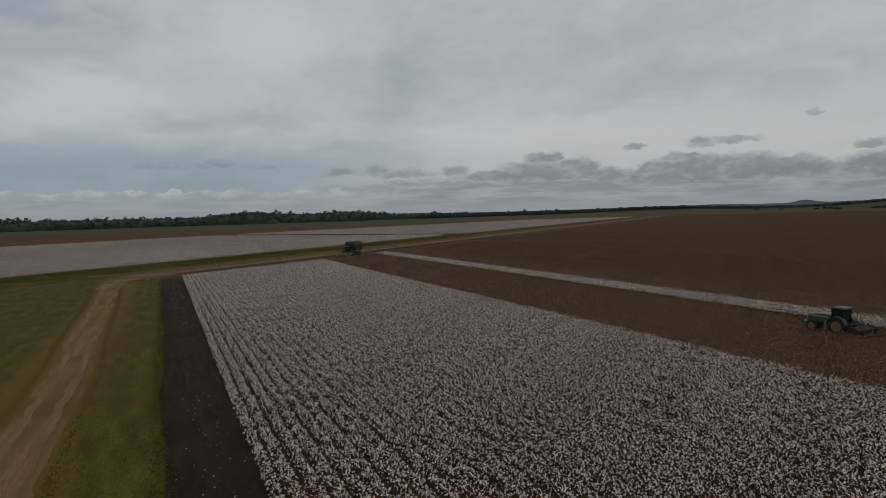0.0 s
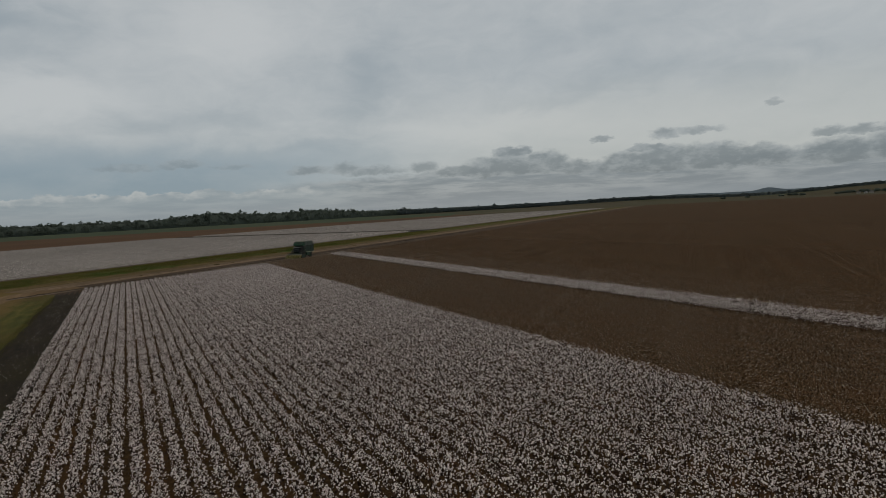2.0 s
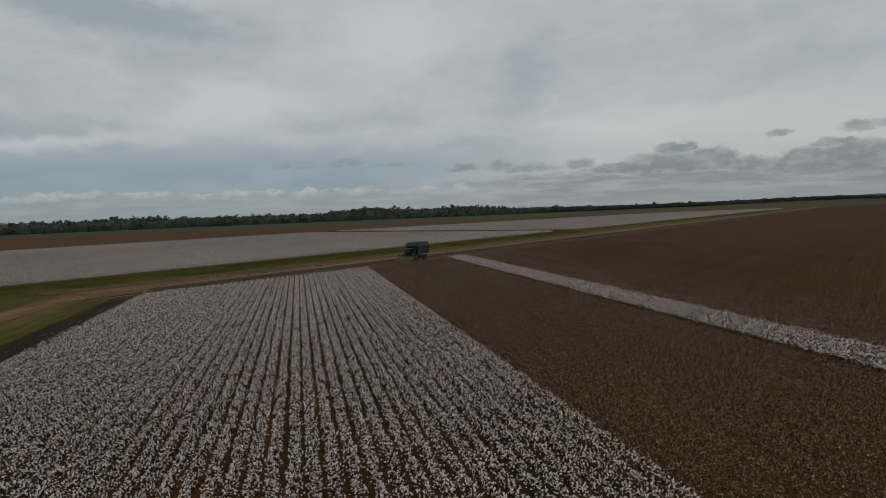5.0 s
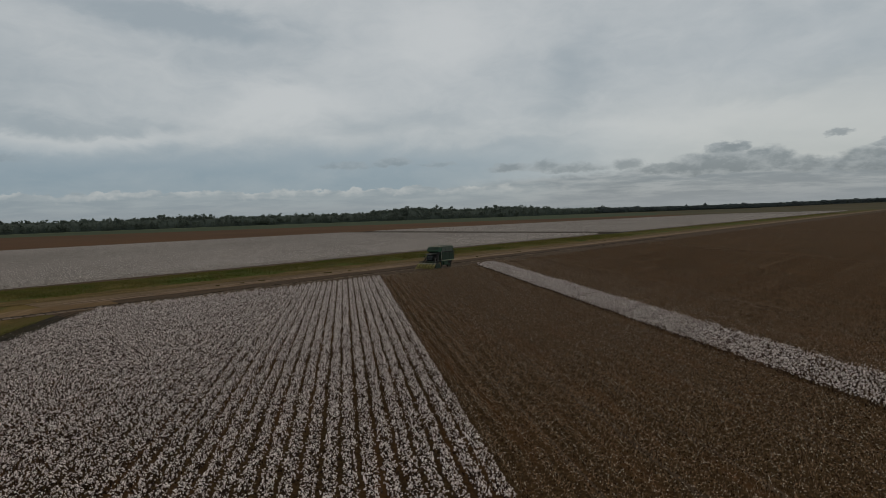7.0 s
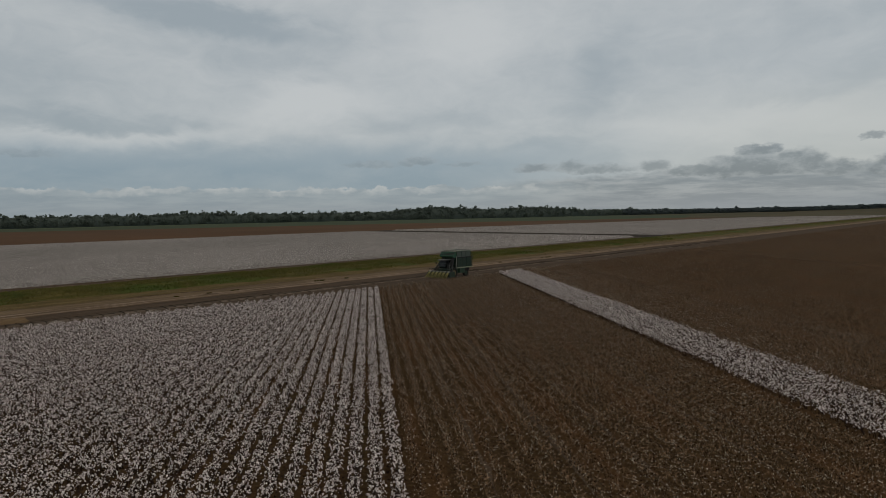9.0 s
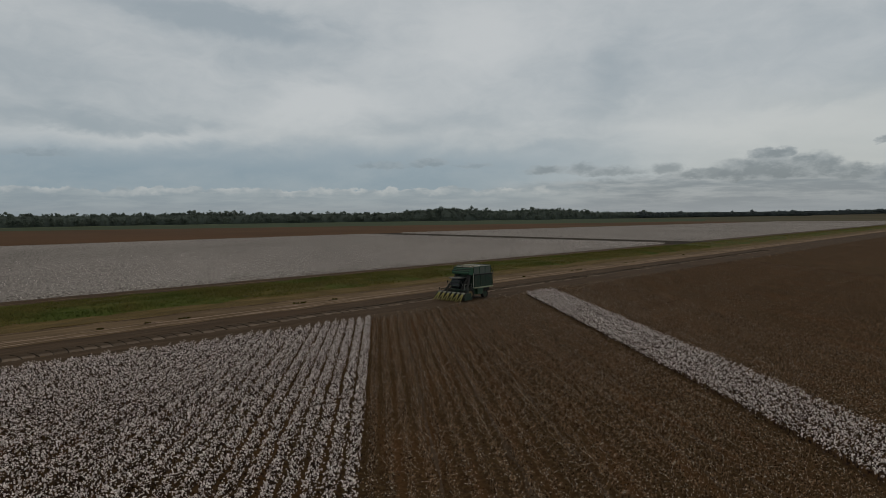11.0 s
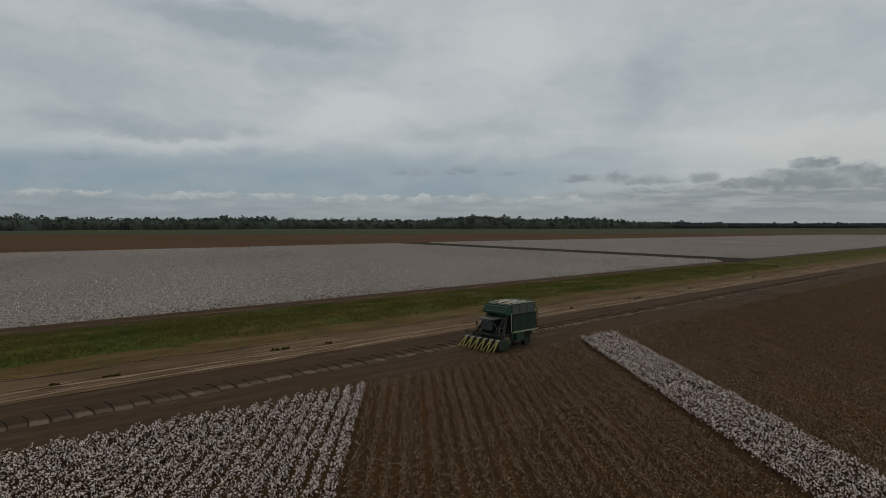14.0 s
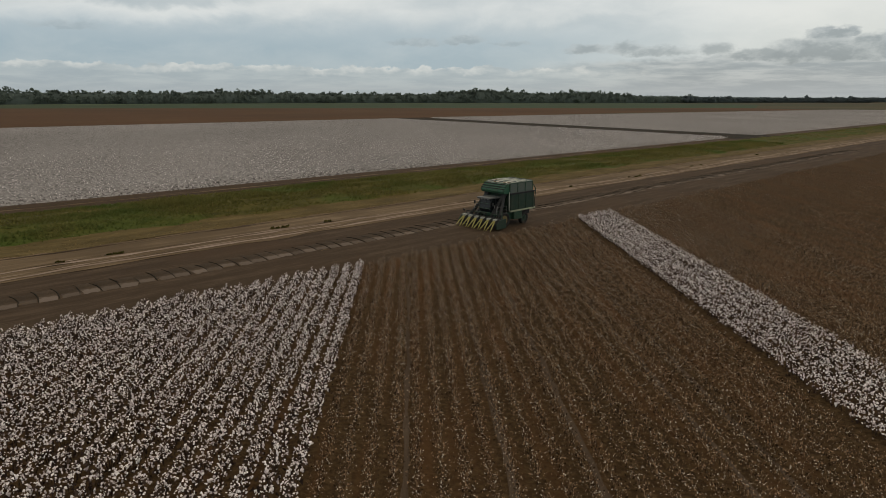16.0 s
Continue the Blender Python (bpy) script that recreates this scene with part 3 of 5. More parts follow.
def headland():
    def band(name, w0, w1, nw, height, material, label, u0=-160, u1=1150, du=2.5, cat="ground", edge=0.5, sink=0.0, sway=0.0):
        rows, u = [], u0
        while u <= u1:
            row = []
            for j in range(nw + 1):
                s = j / nw
                w = w0 + (w1 - w0) * s
                if j in (0, nw):
                    w += edge * (noise.noise(Vector((u * 0.16, w0 + 9 * j, 0))) * 1.4 + noise.noise(Vector((u * 0.6, w0 + 9 * j, 4))))
                w += sway * (noise.noise(Vector((u * 0.035, 5.0, 1))) + 0.4 * noise.noise(Vector((u * 0.11, w0, 2))))
                row.append(uw(u, w, height(u, w) - (sink if j == 0 else 0.0)))
            rows.append(row)
            u += du * (1 if u < 220 else 3)
        return sheet(name, rows, material, label, cat)

    def bank_height(u, w):
        return 0.05 + 0.75 * max(0.0, math.sin((w - 24.2) / 26.0 * math.pi)) ** 1.3 + 0.12 * noise.noise(Vector((u * 0.25, w * 0.5, 7))) + 0.22 * noise.noise(Vector((u * 0.08, w * 0.3, 9)))

    band("headland", -3.4, 13.8, 12, lambda u, w: 0.03 + 0.02 * noise.noise(Vector((u * 0.3, w, 0))), DIRT, "graded brown dirt headland at the ends of the rows", edge=0.8, sink=0.085, u0=-64)
    band("dirt_road", 12.2, 24.4, 10, lambda u, w: 0.065 + 0.02 * noise.noise(Vector((u * 0.2, w, 4))), VERGE, "tan dirt road with dry grass edges", cat="road", edge=0.5, u0=-62)
    for w, wd, e in ((13.3, 0.50, 0.34), (14.1, 0.20, 0.28), (15.6, 0.46, 0.34), (16.5, 0.16, 0.28)):
        band("wheel_rut", w - wd / 2, w + wd / 2, 2, lambda u, w_: 0.10, RUT, "pale worn wheel rut in the dirt road", cat="road", edge=e, u0=-58, du=1.6, sway=0.55)
    # the ledge's thin shadow line is drawn as a strip of darker dirt
    band("road_ledge", 21.05, 21.35, 1, lambda u, w: 0.088 + 0.05 * noise.noise(Vector((u * 0.11, 1, 6))), DIRT, "low ledge at the edge of the road, its shadow drawn as a dark strip", cat="road", edge=0.34, u0=-52, du=1.3, sway=0.25)
    band("grass_verge", 24.2, 50.2, 24, bank_height, BANK, "long grass bank between the dirt road and the next cotton", cat="grass", edge=1.1)
    band("dry_fringe", 22.0, 27.2, 8, lambda u, w: max(0.09, bank_height(u, w)) + 0.03, FRINGE, "dry yellow-brown grass at the foot of the bank", cat="grass", edge=0.8, du=1.5, sink=0.055, u0=-66)
    band("bare_margin", 49.2, 58.4, 8, lambda u, w: 0.07 + 0.04 * noise.noise(Vector((u * 0.3, w, 2))), DIRT, "bare dirt margin along the far cotton", edge=0.5)
    for w in (52.3,):
        band("margin_rut", w - 0.25, w + 0.25, 2, lambda u, w_: 0.13, VERGE, "paler wheel line on the bare margin", cat="road", edge=0.5, sway=0.4)


def canopy(name, corners, n, m, label, z=0.72):
    """A crop canopy: a humped sheet between four corners (u, w), with sides down to the ground."""
    (a, b, c, d) = [Vector((p[0], p[1])) for p in corners]
    rows = []
    for i in range(n + 1):
        s = i / n
        l, r = a.lerp(d, s), b.lerp(c, s)
        row = []
        for j in range(m + 1):
            p = l.lerp(r, j / m)
            edge = i in (0, n) or j in (0, m)
            h = 0.0 if edge else z + 0.16 * noise.noise(Vector((p.x * 0.7, p.y * 0.7, 1)))
            row.append(uw(p.x, p.y, h))
        rows.append(row)
    ob = sheet(name, rows, COVER, label, "crop")
    ob["kind"] = "stuff"
    return ob


def far_fields():
    canopy("cotton_crop", [(-420, 57.0), (224, 57.0), (262, 312), (-420, 312)], 120, 260, "wide field of ripe white cotton beyond the road")
    canopy("cotton_crop", [(252, 57.0), (1100, 62), (1010, 235), (297, 318)], 60, 200, "second field of ripe white cotton beyond the channel")
    poly("field_lane", [uw(u, w)[:2] for u, w in ((219, 50), (256, 50), (303, 325), (256, 325))], 0.10, SOIL, "dark bare lane between two cotton fields", "track")
    poly("lane_rut", [uw(u, w)[:2] for u, w in ((236.5, 60), (238.0, 60), (281, 322), (279.5, 322))], 0.16, DIRT, "paler wheel line along the field lane", "track")
    poly("crop_edge", [uw(u, w)[:2] for u, w in ((-1500, 311.5), (-1500, 319), (280, 319), (280, 311.5))], 0.0, STRAW, "pale dry margin behind the cotton", "ground")
    poly("green_field", [uw(u, w)[:2] for u, w in ((-2200, 1800), (155, 800), (860, 400), (1100, 380), (1700, 600), (1900, 1300), (-1500, 2700))], -0.05, GREEN, "far green field in front of the woods", "field")
    poly("red_field", [uw(u, w)[:2] for u, w in ((-1500, 317), (600, 319), (1010, 238), (1085, 412), (902, 468), (715, 597), (420, 742), (155, 882), (-1500, 1720))], -0.02, REDSOIL, "bare red-brown ploughed field", "field")


big_ground()
fields()
headland()
far_fields()


# ---- crop rows ----
def soup(name, verts, tris, material, smooth=False):
    me = bpy.data.meshes.new(name)
    verts, tris = np.asarray(verts, np.float32), np.asarray(tris, np.int32)
    me.vertices.add(len(verts))
    me.vertices.foreach_set("co", verts.ravel())
    me.loops.add(tris.size)
    me.loops.foreach_set("vertex_index", tris.ravel())
    me.polygons.add(len(tris))
    me.polygons.foreach_set("loop_start", np.arange(0, tris.size, 3, dtype=np.int32))
    me.update(calc_edges=True)
    me.validate()
    if smooth:
        me.polygons.foreach_set("use_smooth", [True] * len(me.polygons))
    me.materials.append(material)
    return me


def turns(rng, n):
    """n random rotation matrices."""
    q = rng.normal(size=(n, 4))
    q /= np.linalg.norm(q, axis=1)[:, None]
    a, b, c, d = q.T
    return np.stack([np.stack([1 - 2 * (c * c + d * d), 2 * (b * c - a * d), 2 * (b * d + a * c)], 1),
                     np.stack([2 * (b * c + a * d), 1 - 2 * (b * b + d * d), 2 * (c * d - a * b)], 1),
                     np.stack([2 * (b * d - a * c), 2 * (c * d + a * b), 1 - 2 * (b * b + c * c)], 1)], 1)


TET = np.array([[1.0, 1, 1], [-1, -1, 1], [-1, 1, -1], [1, -1, -1]]) * 0.8
TETF = np.array([[0, 1, 2], [0, 3, 1], [0, 2, 3], [1, 3, 2]])


def puffs(rng, places, r0, r1, flat=1.0):
    """Small lumps at the given places: vertices and triangles."""
    n = len(places)
    size = rng.uniform(r0, r1, (n, 1, 1)) * rng.uniform(0.7, 1.3, (n, 4, 1))
    v = np.einsum("nij,nkj->nki", turns(rng, n), np.broadcast_to(TET, (n, 4, 3)) * size)
    v[:, :, 2] *= flat
    v += places[:, None, :]
    f = TETF[None] + 4 * np.arange(n)[:, None, None]
    return v.reshape(-1, 3), f.reshape(-1, 3)


RING = np.array([[0.0, 0, 0.85], [1, 0, 0], [0, 1, -0.1], [-1, 0, 0.05], [0, -1, -0.15]])
RINGF = np.array([[0, 1, 2], [0, 2, 3], [0, 3, 4], [0, 4, 1]])


def domes(rng, places, r0, r1):
    """Rounded tufts, open below: a tip and a tilted, uneven ring."""
    n = len(places)
    v = np.broadcast_to(RING, (n, 5, 3)) * rng.uniform(r0, r1, (n, 1, 1)) * rng.uniform(0.7, 1.35, (n, 5, 1))
    a, b, c = rng.uniform(0, 2 * math.pi, n), rng.normal(0, 0.7, n), rng.normal(0, 0.7, n)
    ca, sa = np.cos(a)[:, None], np.sin(a)[:, None]
    x, y, z = v[:, :, 0] * ca - v[:, :, 1] * sa, v[:, :, 0] * sa + v[:, :, 1] * ca, v[:, :, 2]
    z = z + x * b[:, None] + y * c[:, None]
    v = np.stack([x - v[:, :, 2] * b[:, None], y - v[:, :, 2] * c[:, None], z], 2) + places[:, None, :]
    f = RINGF[None] + 5 * np.arange(n)[:, None, None]
    return v.reshape(-1, 3), f.reshape(-1, 3)


def stems(rng, n, length, spread, h0, h1, wide):
    """Leaning stalks as narrow upright triangles along a row."""
    y = -rng.uniform(0, length, n)
    x = rng.normal(0, 0.06, n)
    ang = rng.uniform(0, math.pi, n)
    top = np.stack([x + rng.normal(0, spread, n), y + rng.normal(0, spread, n), rng.uniform(h0, h1, n)], 1)
    dx, dy = np.cos(ang) * wide / 2, np.sin(ang) * wide / 2
    a = np.stack([x - dx, y - dy, np.zeros(n)], 1)
    b = np.stack([x + dx, y + dy, np.zeros(n)], 1)
    v = np.stack([a, b, top], 1).reshape(-1, 3)
    return v, np.arange(3 * n).reshape(-1, 3)


def leaves(rng, places, r0, r1, flat=1.0):
    """Single curled leaf scraps, one triangle each."""
    n = len(places)
    base = np.array([[1.0, 0, 0], [-0.6, 0.7, 0.1], [-0.6, -0.7, -0.1]])
    v = np.einsum("nij,nkj->nki", turns(rng, n), np.broadcast_to(base, (n, 3, 3)) * rng.uniform(r0, r1, (n, 1, 1)))
    v[:, :, 2] *= flat
    return (v + places[:, None, :]).reshape(-1, 3), np.arange(3 * n).reshape(-1, 3)


def joined(*pieces):
    vs, fs, k = [], [], 0
    for v, f in pieces:
        vs.append(v)
        fs.append(f + k)
        k += len(v)
    return np.concatenate(vs), np.concatenate(fs)


def standing_row_meshes(seed, length, per_m=12):
    rng = np.random.default_rng(seed)
    m = int(length / 0.27)
    py = -(np.arange(m) * 0.27 + rng.uniform(0, 0.16, m))
    vigour = np.array([noise.noise(Vector((yy * 0.5, seed * 7.1, 0))) for yy in py]) + rng.normal(0, 0.25, m)
    keep = vigour > -1.05
    py, vigour = py[keep], vigour[keep]
    m = len(py)
    px, rad, top = rng.normal(0, 0.05, m), 0.40 + 0.10 * vigour, 0.86 + 0.17 * vigour
    n = per_m * m
    who = np.repeat(np.arange(m), per_m)
    a, s = rng.uniform(0, 2 * math.pi, n), np.sqrt(rng.uniform(0, 1, n))
    x = px[who] + rad[who] * s * np.cos(a)
    y = py[who] + rad[who] * s * np.sin(a) * 0.9
    z = top[who] * (1 - 0.5 * s * s) * rng.uniform(0.60, 1.05, n)
    bolls = soup("bolls", *domes(rng, np.stack([x, y, z], 1), 0.028, 0.058), BOLL, True)
    k = int(length * 18)
    ly, lx = -rng.uniform(0, length, k), np.clip(rng.normal(0, 0.22, k), -0.42, 0.42)
    lz = rng.uniform(0.10, 0.76, k) - 0.5 * np.abs(lx)
    st = soup("stalks", *joined(stems(rng, int(length * 7), length, 0.14, 0.6, 1.0, 0.05), leaves(rng, np.stack([lx, ly, lz], 1), 0.07, 0.15)), STALK)
    return bolls, st


def picked_row_meshes(seed, length, dense=1.0):
    rng = np.random.default_rng(seed)
    k = int(length * 37 * dense)
    ly, lx = -rng.uniform(0, length, k), rng.normal(0, 0.185, k)
    st = soup("stubble", *joined(stems(rng, int(length * 5 * dense), length, 0.16, 0.3, 0.7, 0.035), leaves(rng, np.stack([lx, ly, rng.uniform(0.05, 0.6, k)], 1), 0.035, 0.085)), STUB)
    n = int(length * (8 + 19 * min(1.0, max(0.0, dense - 0.2) / 0.6)) * dense)
    p = np.stack([rng.normal(0, 0.19, n), -rng.uniform(0, length, n), np.abs(rng.normal(0.25, 0.25, n)) + 0.02], 1)
    lint = soup("lint", *leaves(rng, p, 0.022, 0.053), LINT)
    return st, lint


def crop_rows():
    short = [standing_row_meshes(11 + k, 178) for k in range(5)]
    long = [standing_row_meshes(16 + k, 200) for k in range(4)]
    xs = [-44.15 + 0.994 * i for i in range(45)] + [26.15 + i for i in range(6)]
    for i, x in enumerate(xs):
        e = random.uniform(-0.7, 0.7)
        row = new("cotton_row")
        row.matrix_world = pose(x + random.uniform(-0.03, 0.03), row_end(x) + e, 0)
        b, s = short[(i * 2 + i // 5) % 5] if x < -22 else long[(i + i // 4) % 4]
        flip = -1 if i % 2 else 1
        for nm, me in (("lint", b), ("stalk", s)):
            o = tagged(new(nm, me), kind="stuff")
            o.parent, o.scale = row, (flip, 1, 1)
        tagged(row, "long row of ripe white cotton on dry brown stalks", "crop row", "rows of standing cotton" if x < 0 else "strip of six uncut rows")
    near = [picked_row_meshes(31 + k, 205, 1.2) for k in range(4)]
    mid = [picked_row_meshes(41 + k, 205, 0.75) for k in range(3)]
    open_rows = [picked_row_meshes(46 + k, 240, 0.42) for k in range(3)]
    thin = [picked_row_meshes(51 + k, 300, 0.24) for k in range(3)]
    far = [picked_row_meshes(71 + k, 420, 0.06) for k in range(3)]
    xs = [0.6 + i for i in range(25)] + [32.15 + i for i in range(14)] + [45.5 + i for i in range(60)] + [105.5 + 2 * i for i in range(60)]
    for i, x in enumerate(xs):
        row = new("picked_row")
        row.matrix_world = pose(x, row_end(x) + random.uniform(-0.6, 0.6) + 0.5, 0)
        s, l = near[i % 4] if x < 38 else mid[i % 3] if x < 47 else open_rows[i % 3] if x < 62 else thin[i % 3] if x < 105 else far[i % 3]
        for nm, me in (("stubble", s), ("lint", l)):
            o = tagged(new(nm, me), kind="stuff")
            o.parent, o.scale = row, (-1 if i % 2 else 1, 1, 1)
        tagged(row, "row of stripped brown cotton stalks with lint scraps", "crop row", "rows of picked cotton")


def far_cotton_edge():
    """The lumps of the nearest part of the far cotton, too many to count."""
    rng = np.random.default_rng(5)
    n = 55000
    u = rng.uniform(-130, 222, n)
    w = 56.6 + 45 * np.abs(rng.normal(0, 1, n))
    p = np.stack([u * DX - w * DY, u * DY + w * DX, 0.62 + rng.uniform(-0.15, 0.42, n)], 1)
    edge = w < 57.6
    p[edge, 2] = rng.uniform(0.15, 0.9, edge.sum())
    ob = new("cotton_bolls", soup("cotton_bolls", *puffs(rng, p, 0.035, 0.078), BOLL))
    tagged(ob, "white cotton bolls of the field across the road", "crop", kind="stuff")


# ---- woods, trees and hills ----
def tree_soup(rng, x, y, z, h, w, vs, fs, trunk):
    """A tree: crown lumps into vs, fs and a tapered trunk into trunk."""
    n = int(rng.integers(30, 36))
    a = rng.uniform(0, 2 * math.pi, n)
    s = rng.uniform(0, 1, n) ** 0.8
    rad = w * np.sqrt(rng.uniform(0, 1, n)) * np.sqrt(np.clip(1.02 - (1.25 * s - 0.3) ** 2, 0.05, 1)) * 0.62
    p = np.stack([x + rad * np.cos(a), y + rad * np.sin(a), z + h * (0.22 + 0.72 * s)], 1)
    v, f = domes(rng, p, w * 0.08, w * 0.16)
    vs.append(v)
    fs.append(f)
    t = np.array([[x - 0.3, y, z], [x + 0.3, y, z], [x, y + 0.4, z], [x + rng.normal(0, 0.5), y, z + h * 0.85]])
    trunk.append(t)


ICO_BM = bmesh.new()
bmesh.ops.create_icosphere(ICO_BM, subdivisions=1, radius=1.0)
ICO_BM.verts.ensure_lookup_table()
ICO_V = np.array([v.co[:] for v in ICO_BM.verts])
ICO_F = np.array([[v.index for v in f.verts] for f in ICO_BM.faces])
ICO_BM.free()


def blobs(rng, places, r0, r1):
    n, k = len(places), len(ICO_V)
    s = rng.uniform(r0, r1, (n, 1, 1)) * rng.uniform(0.6, 1.35, (n, k, 1))
    v = np.broadcast_to(ICO_V, (n, k, 3)) * s * np.array([1.15, 1.15, 0.8])
    v = v + places[:, None, :]
    f = ICO_F[None] + k * np.arange(n)[:, None, None]
    return v.reshape(-1, 3), f.reshape(-1, 3)


def wood_rise(az):
    """Height of the ground under the back of the woods: low rises in the north and beyond the farm."""
    return 14 * math.exp(-((az - 6.5) / 4.2) ** 2) + 11 * math.exp(-((az - 15) / 3.5) ** 2) + 4 * math.exp(-((az + 15) / 2.6) ** 2) + 24 * math.exp(-((az - 64) / 6.5) ** 2) + 10 * math.exp(-((az - 45) / 7.0) ** 2)


EDGE_AZ = (-75, -45, -31, 0, 15, 25, 35, 46, 52, 60, 80)
EDGE_D = (1150, 1250, 1340, 1690, 1900, 2500, 3300, 3300, 3000, 2500, 2300)
EDGE_H = (28, 28, 28, 27, 26, 27, 27, 24, 17, 15, 15)


def woods():
    def belt(az0, az1, layers, material, label, seed, wide):
        rng = np.random.default_rng(seed)
        vs, fs, tr = [], [], []
        az = az0
        while az < az1:
            d0 = np.interp(az, EDGE_AZ, EDGE_D)
            h0 = np.interp(az, EDGE_AZ, EDGE_H)
            rise = wood_rise(az)
            for k in range(layers):
                if k < layers - 1 and rng.random() < 0.2:
                    continue
                a = radians(az + rng.normal(0, 0.12))
                d = d0 + k * 14 + rng.normal(0, 6)
                # scrub in front, taller trees behind
                h = h0 * rng.uniform(0.74, 0.94) * (1.22 if rng.random() < 0.10 else 1.0) * (0.6 + 0.4 * min(1, k / 2))
                tree_soup(rng, d * math.sin(a), -60 + d * math.cos(a), rise * k / (layers - 1), h, h * rng.uniform(0.40, 0.72) * wide, vs, fs, tr)
            az += 0.19 * 1500 / d0 * rng.uniform(0.7, 1.3)
        v, f = joined(*zip(vs, fs))
        ob = new("far_woods", soup("far_woods", v, f, material, True))
        tagged(ob, label, "woods", kind="stuff")
        t = np.concatenate(tr)
        tf = np.array([[0, 1, 3], [1, 2, 3], [2, 0, 3]])[None] + 4 * np.arange(len(tr))[:, None, None]
        ob2 = new("trunks", soup("trunks", t, tf.reshape(-1, 3), BARK))
        ob2.parent = ob

    belt(-72, 24, 4, FOREST, "dark green eucalypt woods along the horizon, leaf colour paled for haze", 8, 1.0)
    belt(23, 78, 2, FARWOOD, "hazy blue-green woods on the far horizon", 9, 1.9)
    # solid fill that closes the gaps between crowns, coloured as their shade
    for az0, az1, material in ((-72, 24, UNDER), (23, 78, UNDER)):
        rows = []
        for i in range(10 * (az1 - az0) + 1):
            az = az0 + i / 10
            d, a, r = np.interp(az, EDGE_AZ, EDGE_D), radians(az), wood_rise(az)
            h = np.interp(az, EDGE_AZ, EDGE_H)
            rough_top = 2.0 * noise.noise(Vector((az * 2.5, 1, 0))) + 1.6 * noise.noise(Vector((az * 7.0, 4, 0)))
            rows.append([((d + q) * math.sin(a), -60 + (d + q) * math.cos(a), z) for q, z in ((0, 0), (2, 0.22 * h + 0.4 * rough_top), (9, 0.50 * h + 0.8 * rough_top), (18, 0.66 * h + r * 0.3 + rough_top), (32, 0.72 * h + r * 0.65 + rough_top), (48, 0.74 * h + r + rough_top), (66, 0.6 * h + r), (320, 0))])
        sheet("wood_floor", rows, material, "undergrowth and rising ground filling the far woods, shade in its colour", "woods")
    # the open slope below the woods in the east
    rows = []
    for i in range(53):
        az = 36 + 0.8 * i
        d, a, r = np.interp(az, EDGE_AZ, EDGE_D), radians(az), wood_rise(az)
        rows.append([((d + q) * math.sin(a), -60 + (d + q) * math.cos(a), r * k - 0.04 + 0.4 * noise.noise(Vector((az, q * 0.01, 0))) * k) for q, k in ((-420, 0), (-260, 0.35), (-120, 0.75), (2, 1.0), (40, 1.0))])
    sheet("grass_slope", rows, PLAIN, "olive grass slope rising to the woods", "grass")
    # pale dry line at the foot of the trees
    rows = []
    for i in range(93):
        az = -72 + i
        d = np.interp(az, EDGE_AZ, EDGE_D)
        a = radians(az)
        rows.append([((d - q) * math.sin(a), -60 + (d - q) * math.cos(a), 0.05) for q in (70, 15)])
    sheet("woods_edge", rows, PALEGREEN, "thin pale line of dry grass before the woods", "grass")


def hills():
    for name, az0, az1, d, hs, lab in (("distant_hills", 22, 75, 4300, ((47, 8, 27), (54.5, 0.9, 18), (58, 5, 16), (70, 10, 26)), "blue-grey hills on the far horizon"),
                                       ("distant_hills", -75, 22, 4500, ((-40, 25, 8), (5, 14, 10), (15, 8, 10)), "low blue-grey hills on the far horizon")):
        rows = []
        for i in range(161):
            az = az0 + (az1 - az0) * i / 160
            h = sum(hh * math.exp(-((az - c) / s) ** 2) for c, s, hh in hs) + 4 * noise.noise(Vector((az * 0.7, 2, 0))) + 7
            a = radians(az)
            rows.append([((d + q) * math.sin(a), -60 + (d + q) * math.cos(a), max(0, h) * k) for q, k in ((0, 0), (60, 0.55), (120, 0.9), (170, 1.0), (300, 0))])
        sheet(name, rows, HILLM, lab, "hills")


def lone_tree(x, y, h, w, seed):
    rng = np.random.default_rng(seed)
    root = new("tree")
    root.matrix_world = pose(x, y, 0)
    bm = bmesh.new()
    tube(bm, (0, 0, -0.1), (0.1, 0, h * 0.5), h * 0.03, h * 0.017, 7)
    for k in range(4):
        a = k * 1.6 + seed
        tube(bm, (0.1, 0, h * (0.3 + 0.05 * k)), (math.cos(a) * w * 0.32, math.sin(a) * w * 0.32, h * 0.7), h * 0.014, h * 0.006, 5)
    part("trunk", bm, BARK, root)
    n = 60
    a, r = rng.uniform(0, 6.28, n), w * 0.5 * np.sqrt(rng.uniform(0, 1, n))
    z = h * (0.35 + 0.6 * rng.uniform(0, 1, n) * (1 - 0.5 * (r / (w * 0.5)) ** 2))
    v, f = blobs(rng, np.stack([r * np.cos(a), r * np.sin(a), z], 1), w * 0.07, w * 0.15)
    crown = new("crown", soup("crown", v, f, FOREST))
    crown.parent = root
    return tagged(root, "dark green gum tree on the far plain", "tree", "trees round the farm")


